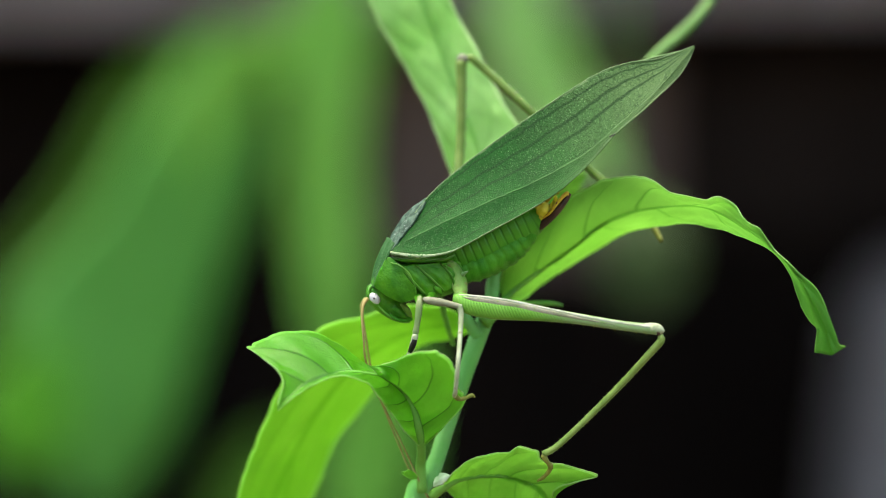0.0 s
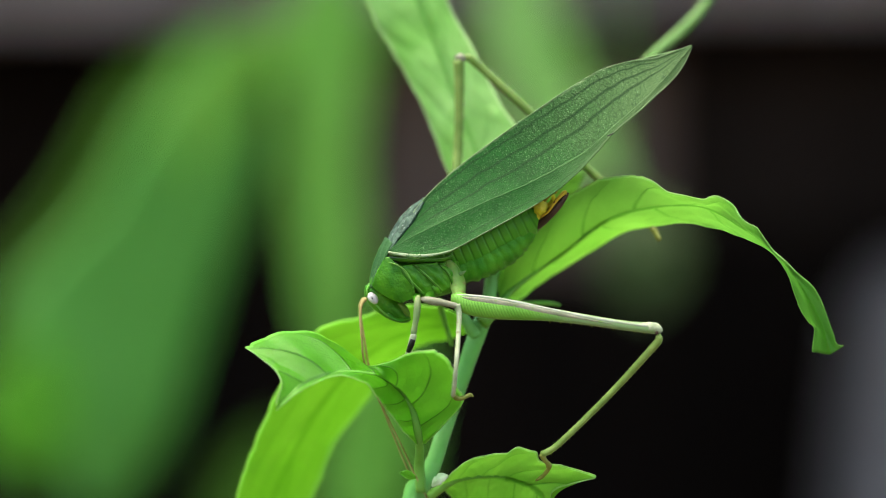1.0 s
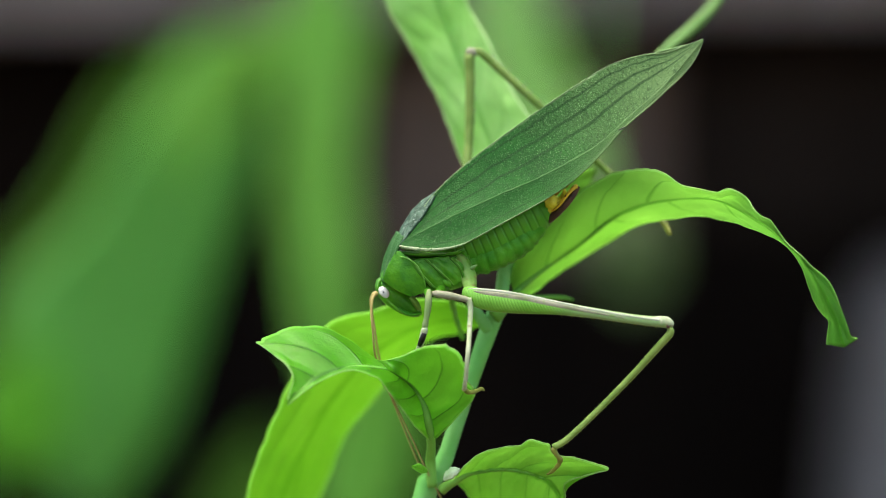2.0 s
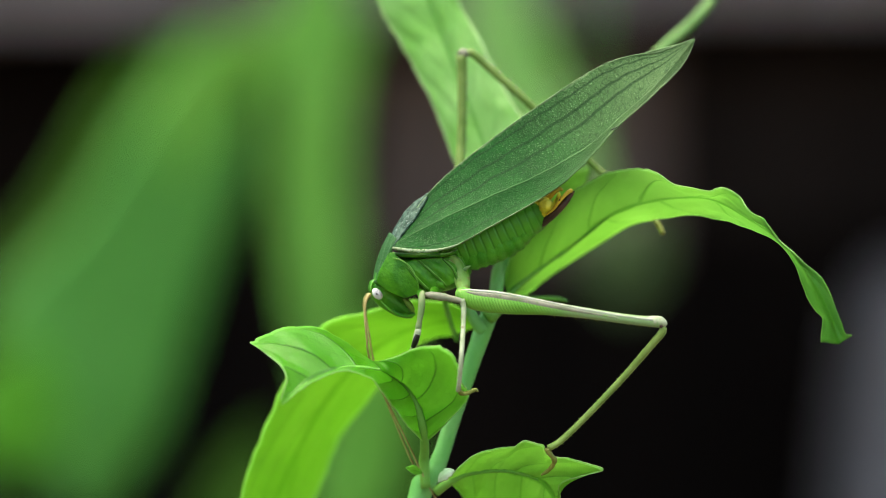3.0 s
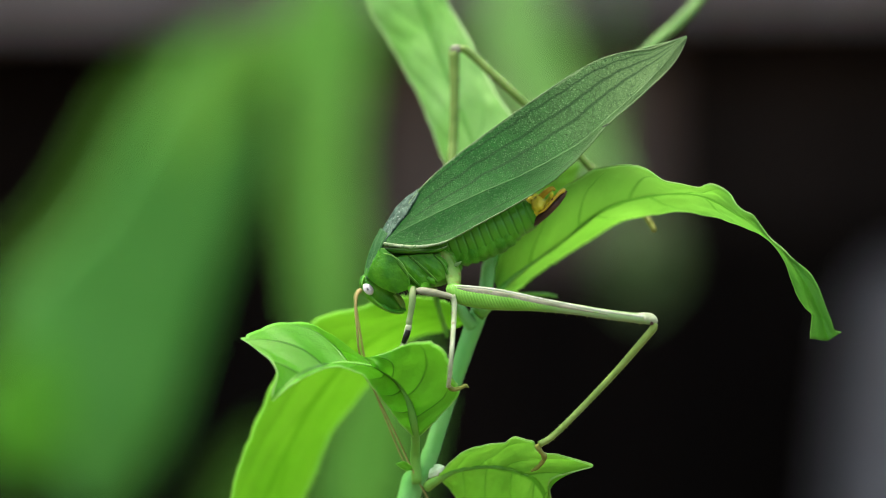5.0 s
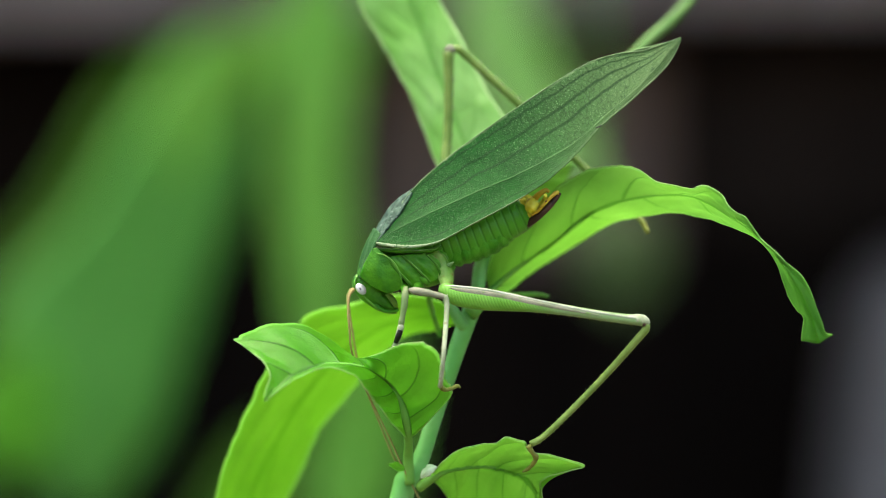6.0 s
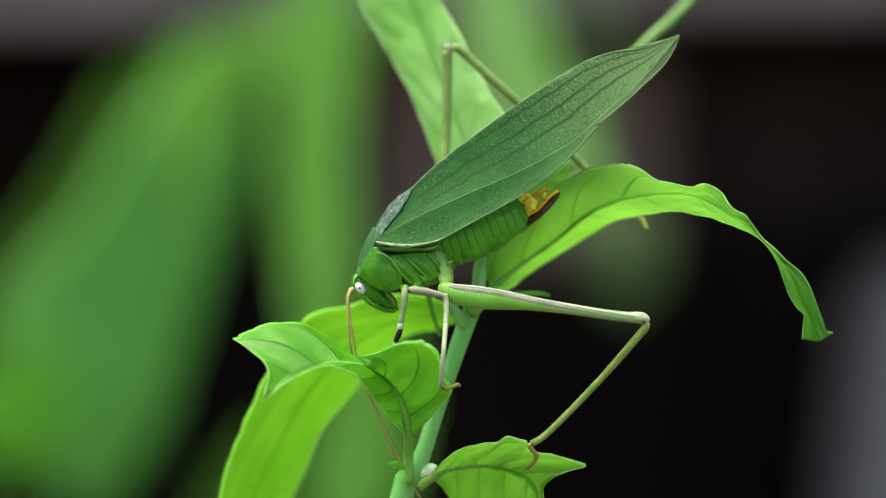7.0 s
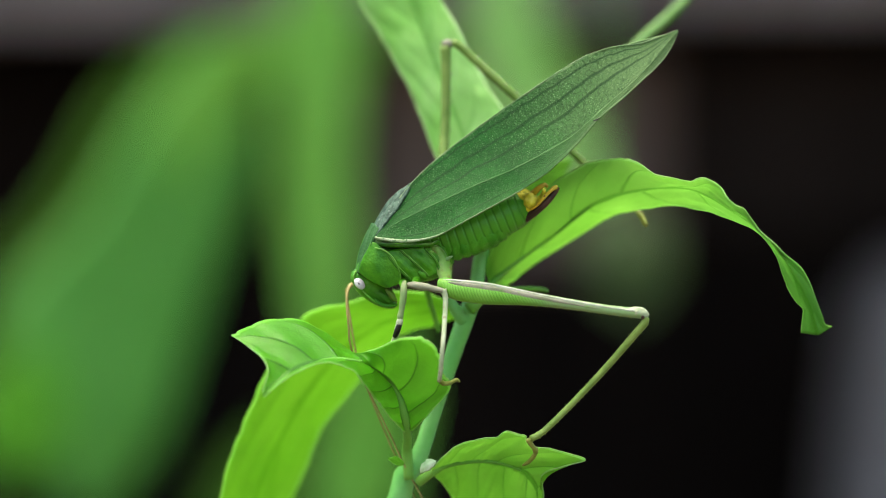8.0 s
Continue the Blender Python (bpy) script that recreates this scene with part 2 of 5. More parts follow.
PETIOLE = skin_material("petiole_skin", (0.10, 0.31, 0.04), (0.17, 0.40, 0.06), gloss=0.45, scale=150.0, glow=0.15)
BUD = skin_material("bud_scale", (0.20, 0.36, 0.16), (0.42, 0.53, 0.36), gloss=0.45)
WING = wing_material("fore_wing", (0.009, 0.086, 0.012), (0.022, 0.138, 0.020), (0.19, 0.36, 0.15))
WING_BACK = skin_material("wing_shoulder", (0.008, 0.032, 0.018), (0.085, 0.15, 0.105), (0.34, 0.40, 0.36), gloss=0.5, shine=0.2, scale=1300.0, dapple=0.6, relief=0.35)
BODY = skin_material("green_body", (0.024, 0.15, 0.006), (0.09, 0.30, 0.014), gloss=0.38, scale=330.0, dapple=0.4, relief=0.35, shine=0.25, soft=0.35)
BODY_LIGHT = skin_material("light_green_body", (0.07, 0.235, 0.02), (0.15, 0.33, 0.06), gloss=0.40, scale=420.0, soft=0.35, relief=0.5)
BACK = skin_material("grey_green_back", (0.022, 0.085, 0.022), (0.05, 0.13, 0.045), gloss=0.5, scale=420.0, dapple=0.8, shine=0.12)
BELLY = banded_material("ringed_belly", (0.045, 0.23, 0.012), (0.075, 0.31, 0.02), (0.012, 0.10, 0.008), 14.0, gloss=0.38, mark=0.35, relief=0.5)
UNDERSIDE = skin_material("pleated_skin", (0.035, 0.20, 0.010), (0.085, 0.32, 0.022), gloss=0.42, scale=420.0, dapple=0.4, shine=0.18)
THIGH = banded_material("thigh_scales", (0.105, 0.31, 0.028), (0.165, 0.39, 0.055), (0.055, 0.23, 0.02), 66.0, chevron=10.0, mark=0.45, relief=0.25, end=(0.20, 0.33, 0.13))
HIP = skin_material("hip_skin", (0.11, 0.27, 0.03), (0.24, 0.38, 0.10), (0.20, 0.20, 0.06), gloss=0.38, scale=380.0, soft=0.4, relief=0.4)
BODY_PALE = skin_material("pale_green_skin", (0.14, 0.28, 0.085), (0.23, 0.34, 0.155), gloss=0.45, scale=420.0)
RIM = skin_material("wing_rim", (0.11, 0.21, 0.075), (0.19, 0.28, 0.13), gloss=0.5, scale=500.0)
SEAM = skin_material("seam", (0.02, 0.12, 0.006), (0.05, 0.15, 0.012), gloss=0.5, scale=500.0, shine=0.1)
RIDGE = skin_material("white_ridge", (0.27, 0.32, 0.22), (0.42, 0.455, 0.37), gloss=0.4, scale=500.0)
LACE = skin_material("lacy_rim", (0.20, 0.31, 0.14), (0.40, 0.47, 0.32), (0.05, 0.17, 0.04), gloss=0.5, scale=1000.0, relief=0.8)
LEG_GREEN = skin_material("green_leg", (0.13, 0.22, 0.07), (0.25, 0.31, 0.15), (0.24, 0.18, 0.12), gloss=0.4, scale=420.0, glow=0.12)
SHIN = skin_material("shin", (0.11, 0.195, 0.032), (0.19, 0.285, 0.065), gloss=0.42, scale=500.0)
PALE_LEG = skin_material("pale_leg", (0.25, 0.32, 0.17), (0.38, 0.43, 0.29), (0.22, 0.22, 0.12), gloss=0.42, scale=500.0)
PINK_LEG = skin_material("pinkish_leg", (0.15, 0.17, 0.10), (0.25, 0.245, 0.18), (0.12, 0.22, 0.05), gloss=0.42, scale=420.0)
BROWN = skin_material("brown_claw", (0.12, 0.155, 0.02), (0.22, 0.235, 0.05), gloss=0.45, scale=600.0)
DARK = skin_material("black_mark", (0.006, 0.006, 0.005), (0.015, 0.013, 0.01), gloss=0.3, scale=600.0)
UMBER = skin_material("dark_brown_plate", (0.025, 0.012, 0.008), (0.085, 0.045, 0.03), (0.010, 0.006, 0.004), gloss=0.35, scale=300.0)
AMBER = skin_material("amber_tip", (0.42, 0.29, 0.02), (0.62, 0.47, 0.05), (0.12, 0.06, 0.008), gloss=0.35, scale=420.0)
YELLOW = skin_material("yellow_tip", (0.58, 0.55, 0.03), (0.78, 0.74, 0.09), (0.30, 0.32, 0.02), gloss=0.33, scale=320.0)
JAW = skin_material("jaw_skin", (0.07, 0.16, 0.014), (0.15, 0.23, 0.03), gloss=0.35, scale=500.0, soft=0.4)
PUPIL = skin_material("grey_pupil", (0.05, 0.05, 0.055), (0.12, 0.115, 0.12), gloss=0.3, scale=900.0)
EYE_WHITE = skin_material("white_eye", (0.52, 0.51, 0.53), (0.68, 0.67, 0.69), gloss=0.25, scale=900.0)
FEELER = skin_material("feeler", (0.24, 0.19, 0.06), (0.35, 0.285, 0.11), gloss=0.45, scale=600.0)
# Unseen ground, lightened so that it bounces fill light upward.
EARTH = rough_material("lightened_earth", (0.07, 0.052, 0.034), (0.17, 0.125, 0.085), 6.0)
# Near black: part of the deep shade behind is put into this colour.
BOARD = rough_material("shade_dark_board", (0.0045, 0.0022, 0.0014), (0.012, 0.0065, 0.0042), 5.0, boards=0.12)
PANEL = rough_material("brown_panel", (0.155, 0.112, 0.096), (0.26, 0.19, 0.165), 6.0, boards=0.2)
CONCRETE = rough_material("grey_concrete", (0.225, 0.208, 0.214), (0.33, 0.305, 0.31), 9.0)
STRIP_GREY = rough_material("grey_strip", (0.35, 0.305, 0.31), (0.56, 0.495, 0.50), 7.0, boards=0.2)


# ---- shaping ----
PIVOT = {}


def part(name, bm, material, parent, label="", at=None):
    """Links a bmesh, drawn in millimetres of the plan, as one mesh under its thing or part."""
    home = PIVOT[parent]
    at = home if at is None else Vector(at)
    for v in bm.verts:
        v.co = (v.co - at) * 0.001
    me = bpy.data.meshes.new(name)
    bm.to_mesh(me)
    bm.free()
    for p in me.polygons:
        p.use_smooth = True
    me.materials.append(material)
    ob = new(name, me)
    ob.parent = parent
    ob.location = (at - home) * 0.001
    PIVOT[ob] = at
    if label:
        ob["label"] = label
    return ob


def thing(name, at, label, category, group="", kind=""):
    ob = new(name)
    ob.empty_display_size = 0.005
    ob.location = Vector((0, 0, LEVEL)) + Vector(at) * 0.001
    PIVOT[ob] = Vector(at)
    return tagged(ob, label, category, group, kind)


def line(points, n):
    """A smooth line of n points through the given ones."""
    p = np.array(points, float)
    q = np.vstack([2 * p[0] - p[1], p, 2 * p[-1] - p[-2]])
    out = []
    for s in np.linspace(0, len(p) - 1 - 1e-9, n):
        i = int(s)
        f = s - i
        a, b, c, d = q[i], q[i + 1], q[i + 2], q[i + 3]
        out.append(0.5 * (2 * b + (c - a) * f + (2 * a - 5 * b + 4 * c - d) * f * f + (3 * b - a - 3 * c + d) * f ** 3))
    return np.array(out)


def even(points, n):
    """A smooth line of n points at even steps of length."""
    p = line(points, max(80, n * 4))
    s = np.concatenate([[0], np.cumsum(np.linalg.norm(np.diff(p[:, :3], axis=0), axis=1))])
    return np.array([[np.interp(w, s, p[:, k]) for k in range(p.shape[1])] for w in np.linspace(0, s[-1], n)])


def sheet(bm, grid, uvs, close=False):
    """Faces over a grid of places (rows by columns)."""
    uv = bm.loops.layers.uv.verify()
    rows = [[bm.verts.new(c) for c in r] for r in grid]
    m, n = len(rows), len(rows[0])
    for i in range(m - 1):
        for j in range(n if close else n - 1):
            k = (j + 1) % n
            f = bm.faces.new((rows[i][j], rows[i][k], rows[i + 1][k], rows[i + 1][j]))
            for lp, (a, b) in zip(f.loops, ((i, j), (i, j + 1), (i + 1, j + 1), (i + 1, j))):
                lp[uv].uv = uvs(a / (m - 1), b / (n if close else n - 1))
    return rows


def tube(bm, stations, steps=24, sides=12, shape=None):
    """A solid limb. Stations: x, y, z, half height, half depth. shape(s, angle) scales the radius."""
    p = even(stations, steps)
    t = np.gradient(p[:, :3], axis=0)
    t /= np.linalg.norm(t, axis=1)[:, None] + 1e-12
    grid = []
    for i in range(steps):
        up = np.cross((0.0, 1.0, 0.0), t[i])
        if np.linalg.norm(up) < 0.05:
            up = np.array((1.0, 0, 0))
        up /= np.linalg.norm(up)
        dp = np.cross(t[i], up)
        ring = []
        for j in range(sides):
            a = 2 * math.pi * j / sides
            k = shape(i / (steps - 1), a) if shape else 1.0
            ring.append(p[i, :3] + k * (-up * math.cos(a) * p[i, 3] + dp * math.sin(a) * p[i, 4]))
        grid.append(ring)
    rows = sheet(bm, grid, lambda a, b: (a, b), close=True)
    bm.faces.new(rows[0])
    bm.faces.new(rows[-1][::-1])
    return p


def limb(name, stations, material, parent, label="", steps=24, sides=12, shape=None, at=None):
    bm = bmesh.new()
    tube(bm, stations, steps, sides, shape)
    bmesh.ops.recalc_face_normals(bm, faces=bm.faces)
    return part(name, bm, material, parent, label, at)


def blade_grid(mid, low, high, long, wide, bulge, ripple, seed):
    mid, low, high = even(mid, long), even(low, long), even(high, long)
    grid = []
    for i in range(long):
        row = []
        s = i / (long - 1)
        across = high[i] - low[i]
        t = mid[min(i + 1, long - 1)] - mid[max(i - 1, 0)]
        nor = np.cross(across, t)
        nor /= np.linalg.norm(nor) + 1e-9
        for j in range(wide * 2 + 1):
            v = (j - wide) / wide
            edge = high[i] if v > 0 else low[i]
            w = abs(v)
            c = mid[i] + (edge - mid[i]) * w
            c = c + nor * bulge * math.sin(math.pi * w) * min(1.0, 6 * s, 6 * (1 - s)) * min(1.0, np.linalg.norm(edge - mid[i]) / 5.0)
            n = noise.noise(Vector((s * 9 + seed, v * 2.2, seed * 1.7)))
            n2 = noise.noise(Vector((s * 26 + seed, v * 5, seed)))
            c = c + nor * ripple * (n * (0.4 + 0.5 * w) + 0.4 * n2) * min(1.0, 5 * s + 0.1)
            c = c + (edge - mid[i]) * (0.03 * noise.noise(Vector((s * 30, seed, v > 0)))) * w
            c = c + (edge - mid[i]) * (0.03 * noise.noise(Vector((s * 95, seed + 3, v > 0)))) * w ** 3
            row.append(c)
        grid.append(row)
    return np.array(grid)


def blade(name, mid, low, high, material, parent, label="", long=60, wide=14, bulge=0.5, ripple=0.5, seed=1.0, thick=0.18, at=None, margin=None):
    """A leaf or wing between its two edges and its midrib, with a thickness of its own and, if given, a pale margin."""
    g = blade_grid(mid, low, high, long, wide, bulge, ripple, seed)
    du, dv = np.gradient(g, axis=0), np.gradient(g, axis=1)
    nor = np.cross(du, dv)
    nor /= np.linalg.norm(nor, axis=2)[:, :, None] + 1e-9
    bm = bmesh.new()
    m, n = g.shape[:2]
    top = sheet(bm, g + nor * thick / 2, lambda a, b: (a, b))
    bot = sheet(bm, g - nor * thick / 2, lambda a, b: (a, b))
    bmesh.ops.reverse_faces(bm, faces=[f for f in bm.faces if f.verts[0] in set(v for r in bot for v in r)])
    ring = [(i, 0) for i in range(m)] + [(m - 1, j) for j in range(1, n)] + [(i, n - 1) for i in range(m - 2, -1, -1)] + [(0, j) for j in range(n - 2, 0, -1)]
    uv = bm.loops.layers.uv.verify()
    for (a, b), (c, d) in zip(ring, ring[1:] + ring[:1]):
        f = bm.faces.new((top[a][b], top[c][d], bot[c][d], bot[a][b]))
        for lp, (i, j) in zip(f.loops, ((a, b), (c, d), (c, d), (a, b))):
            lp[uv].uv = (i / (m - 1), j / (n - 1))
    bmesh.ops.recalc_face_normals(bm, faces=bm.faces)
    made = part(name, bm, material, parent, label, at)
    if margin:
        for edge in (g[:, 0], g[:, -1]):
            rim = bmesh.new()
            tube(rim, [(*c, 0.085, 0.08) for c in edge[1:-1]], steps=2 * long, sides=6)
            bmesh.ops.recalc_face_normals(rim, faces=rim.faces)
            part("leaf_margin", rim, margin, made, "thin pale leaf margin")
    return made


def ball(name, centre, radii, material, parent, label="", turn=0.0, at=None, lumps=0.0, cut=12):
    bm = bmesh.new()
    bmesh.ops.create_uvsphere(bm, u_segments=cut * 2, v_segments=cut, radius=1.0)
    spin = Matrix.Rotation(radians(turn), 3, "Y")
    for v in bm.verts:
        k = 1 + lumps * noise.noise(v.co * 2.3 + Vector(centre))
        v.co = spin @ Vector((v.co.x * radii[0] * k, v.co.y * radii[1] * k, v.co.z * radii[2] * k)) + Vector(centre)
    return part(name, bm, material, parent, label, at)


# ---- the far shade: made-up dark shed, earth, concrete ----
def box(name, x0, x1, y0, y1, z0, z1, material, label, category, edge=0.006, kind="structure"):
    bm = bmesh.new()
    bmesh.ops.create_cube(bm, size=1.0)
    for v in bm.verts:
        v.co = Vector(((v.co.x + 0.5) * (x1 - x0), (v.co.y + 0.5) * (y1 - y0), (v.co.z + 0.5) * (z1 - z0)))
    bmesh.ops.bevel(bm, geom=list(bm.edges), offset=edge, segments=2, affect="EDGES")
    me = bpy.data.meshes.new(name)
    bm.to_mesh(me)
    bm.free()
    me.materials.append(material)
    ob = new(name, me)
    ob.location = (x0, y0, z0)
    return tagged(ob, label, category, kind=kind)


def ground_sheet():
    bm = bmesh.new()
    n = 48
    span = [math.copysign(abs(s) ** 3 * 400 + abs(s) * 3, s) for s in np.linspace(-1, 1, n)]
    grid = [[(x, y, 0.02 * noise.noise(Vector((x * 2, y * 2, 0)))) for x in span] for y in span]
    sheet(bm, grid, lambda a, b: (a, b))
    bmesh.ops.recalc_face_normals(bm, faces=bm.faces)
    me = bpy.data.meshes.new("ground")
    bm.to_mesh(me)
    bm.free()
    me.materials.append(EARTH)
    tagged(new("ground", me), "bare garden earth, unseen, lightened to bounce light upward", "ground", kind="structure")


def concrete_pier():
    """A worn, slightly tapered block with a rounded head."""
    bm = bmesh.new()
    bmesh.ops.create_cube(bm, size=1.0)
    bmesh.ops.subdivide_edges(bm, edges=list(bm.edges), cuts=10, use_grid_fill=True)
    for v in bm.verts:
        x, y, z = (2 * c for c in v.co)
        k = (abs(x) ** 6 + abs(y) ** 6 + max(z, 0.0) ** 6) ** (1 / 6) if max(abs(x), abs(y), z) > 0.6 else 1.0
        k = max(k, 1.0)
        t = 1 - 0.10 * (z + 1) / 2
        n = 1 + 0.015 * noise.noise(v.co * 7.0)
        v.co = Vector((0.60 * t * x / k * n, 0.30 * t * y / k * n, 0.39 * (z / k if z > 0 else z)))
    for f in bm.faces:
        f.smooth = True
    me = bpy.data.meshes.new("concrete_pier")
    bm.to_mesh(me)
    bm.free()
    me.materials.append(CONCRETE)
    ob = new("concrete_pier", me)
    ob.location = (1.255, 3.6, 0.33)
    tagged(ob, "low worn grey concrete pier standing in the shade", "pier")


ground_sheet()
# Back wall, side walls and roof are added to keep the background dark.
box("backdrop_wall", -2.6, 2.6, 4.4, 4.5, -0.05, 2.0, BOARD, "made-up shed back wall, near black to hold the shade", "wall")
box("shade_wall_west", -2.7, -2.6, 2.0, 4.5, -0.05, 2.0, BOARD, "made-up shed side wall, unseen, keeping light off the back", "wall")
box("shade_wall_east", 2.6, 2.7, 2.0, 4.5, -0.05, 2.0, BOARD, "made-up shed side wall, unseen, keeping light off the back", "wall")
box("shade_roof", -2.8, 2.8, 1.9, 4.6, 2.0, 2.1, BOARD, "made-up shed roof, unseen, shading the background", "roof")
concrete_pier()
# Grey strip added to stand for the pale band along the top.
beam = box("backdrop_strip", -1.9, 1.9, 3.9, 4.0, 1.100, 1.42, STRIP_GREY, "grey strip made up for the pale band behind", "beam", 0.01)
beam.rotation_euler = (0, radians(-1.2), 0)
# Darker copy of PANEL: the backdrop's fade into shade is put into colour.
PANEL_SHADED = rough_material("shade_brown_panel", (0.017, 0.0115, 0.0095), (0.034, 0.024, 0.020), 6.0, boards=0.2)
box("backdrop_panel", 0.46, 1.75, 4.34, 4.385, 0.74, 1.125, PANEL_SHADED, "made-up panel, darker copy with the backdrop's shade in its colour", "panel", 0.01)
# Added panel standing for the soft brown patch behind.
box("backdrop_panel", -0.16, 0.455, 4.34, 4.39, 0.66, 1.10, PANEL, "brown panel made up for the soft brown patch behind", "panel", 0.01)


# ---- the plant ----
plant = thing("garden_plant", (-10.32, 8, -697.39), "tall green plant with drooping lance-shaped leaves and a smooth stem", "plant")
stem = limb("stem", [(-10.32, 8, -705.09, 2.31, 2.31), (-9.16, 8, -197, 2, 2), (-6.47, 8, -58.43, 1.85, 1.85), (-3.55, 8, -33.95, 1.6, 1.6), (-1.7, 8, -30.6, 1.35, 1.35), (-0.75, 8, -28.6, 1.12, 1.12), (0.75, 8, -23.79, 1.07, 1.07), (3.1, 8, -16.86, 1.1, 1.1), (4.85, 8, -11.8, 1.2, 1.2), (5.75, 8, -9.4, 1.3, 1.3), (6.65, 9, -7.2, 1.0, 1.0), (7.0, 9.5, -5.6, 0.95, 0.95), (7.21, 10, -3.8, 1.01, 1.01), (7.99, 10.5, -0.85, 0.93, 0.93), (10.04, 14, 3.61, 0.94, 0.94), (16.47, 20, 12.87, 1.04, 1.04), (25.89, 28, 23.03, 1.07, 1.07)], STEM, plant, "smooth pale green stem", steps=260, sides=16)
# The stem's upper end, darkened by colour in place of overhead shade.
limb("shoot", [(22.41, 25, 19.57, 0.97, 0.97), (25.89, 28, 23.03, 0.9, 0.9), (31.79, 34, 29.45, 0.71, 0.71), (36.39, 38, 33.43, 0.8, 0.8), (40.11, 41, 37.56, 0.68, 0.68), (43.47, 44, 43.04, 0.6, 0.6), (50.34, 50, 55.15, 0.52, 0.52)], STEM_DIM, stem, "upper stem, overhead shade put into its olive colour", steps=60, sides=14)

right_leaf = blade("arching_leaf",
    [(8.44, 9.80, -5.96), (12.88, 10.65, -2.64), (17.54, 10.65, 0.70), (22.79, 8.10, 4.93), (28.64, 4.70, 6.78), (35.00, 0.45, 6.91), (39.81, -2.95, 4.15), (44.75, -4.65, 0.07), (48.02, -6.35, -4.70), (49.93, -7.20, -8.71), (50.96, -7.20, -12.08)],
    [(8.95, 9.87, -6.60), (10.13, 11.86, -6.76), (11.80, 14.58, -5.78), (13.92, 15.66, -4.17), (17.30, 16.88, -1.96), (21.08, 16.61, 0.66), (24.84, 14.58, 2.99), (27.78, 12.29, 4.05), (30.62, 9.32, 4.64), (33.48, 7.24, 4.84), (36.31, 5.14, 4.34), (39.09, 3.04, 3.49), (42.60, 1.05, 2.04), (44.75, -0.65, 0.22), (46.12, -1.50, -1.72), (47.04, -2.35, -4.01), (47.65, -3.20, -6.23), (48.54, -4.05, -7.92), (49.28, -4.05, -8.66), (49.35, -4.05, -9.84), (49.13, -4.05, -11.99)],
    [(8.05, 9.79, -4.26), (8.42, 8.84, -2.24), (9.32, 8.17, -0.39), (12.75, 7.30, 3.15), (17.32, 6.45, 7.74), (20.27, 4.75, 9.83), (22.80, 3.05, 10.67), (24.56, 1.35, 10.78), (26.69, -0.15, 10.88), (28.50, -0.80, 9.95), (30.31, -1.44, 8.65), (32.48, -2.10, 8.11), (34.61, -2.95, 7.73), (35.40, -3.80, 8.07), (36.37, -3.80, 8.22), (37.62, -3.80, 7.70), (38.59, -3.80, 6.74), (39.22, -4.65, 5.62), (40.32, -4.65, 4.65), (41.36, -4.65, 4.14), (42.02, -4.65, 3.33), (43.65, -4.65, 1.55), (45.36, -5.50, -0.15), (47.35, -5.50, -2.13), (49.19, -5.50, -4.20), (50.44, -6.35, -7.27), (51.40, -6.35, -9.62), (51.84, -6.35, -10.79), (52.79, -6.35, -11.01)],
    LEAF_ARCH, plant, "bright green arching leaf with a twisted drooping tip", long=150, wide=16, bulge=0.15, ripple=0.38, seed=2.0, margin=MARGIN, at=(7.39, 8, -6.85))

front_leaf = blade("curled_leaf",
    [(-2.80, 2.55, -25.26), (-3.47, 1.70, -21.42), (-4.95, 0.00, -18.68), (-7.01, -1.70, -16.78), (-9.57, -3.40, -15.72), (-12.83, -5.10, -15.41), (-15.69, -6.80, -16.06), (-18.51, -8.50, -17.57), (-20.95, -10.20, -19.35)],
    [(-3.03, 2.55, -25.49), (-5.08, -0.85, -23.11), (-6.97, -3.40, -20.39), (-8.38, -5.95, -18.30), (-9.68, -6.80, -16.64), (-12.72, -7.65, -15.72), (-15.60, -8.50, -16.32), (-18.40, -10.20, -17.83), (-21.03, -11.05, -19.94)],
    [(-2.05, 2.55, -25.26), (-0.68, 0.85, -23.77), (1.05, -0.42, -21.87), (2.83, -1.70, -19.61), (2.22, -3.40, -17.13), (1.54, -5.10, -14.67), (0.44, -5.95, -13.16), (-1.17, -5.95, -12.49), (-3.61, -5.10, -12.76), (-6.99, -2.55, -14.20), (-9.73, 1.70, -15.01), (-11.68, 3.40, -13.72), (-13.95, 3.40, -11.99), (-16.89, 1.70, -10.41), (-19.10, 0.85, -10.22), (-21.46, -0.85, -10.33), (-23.41, -1.70, -11.19), (-24.95, -2.98, -12.03), (-25.51, -3.40, -12.31), (-25.02, -3.91, -12.59), (-23.89, -5.10, -13.20), (-21.49, -7.65, -14.77), (-20.42, -9.35, -16.50), (-20.80, -10.20, -18.19), (-21.10, -11.05, -19.44)],
    LEAF, plant, "curled green leaf folded over on its midrib", long=220, wide=16, bulge=0.5, ripple=0.28, seed=5.0, margin=MARGIN, at=(-2.83, 6, -28.99))

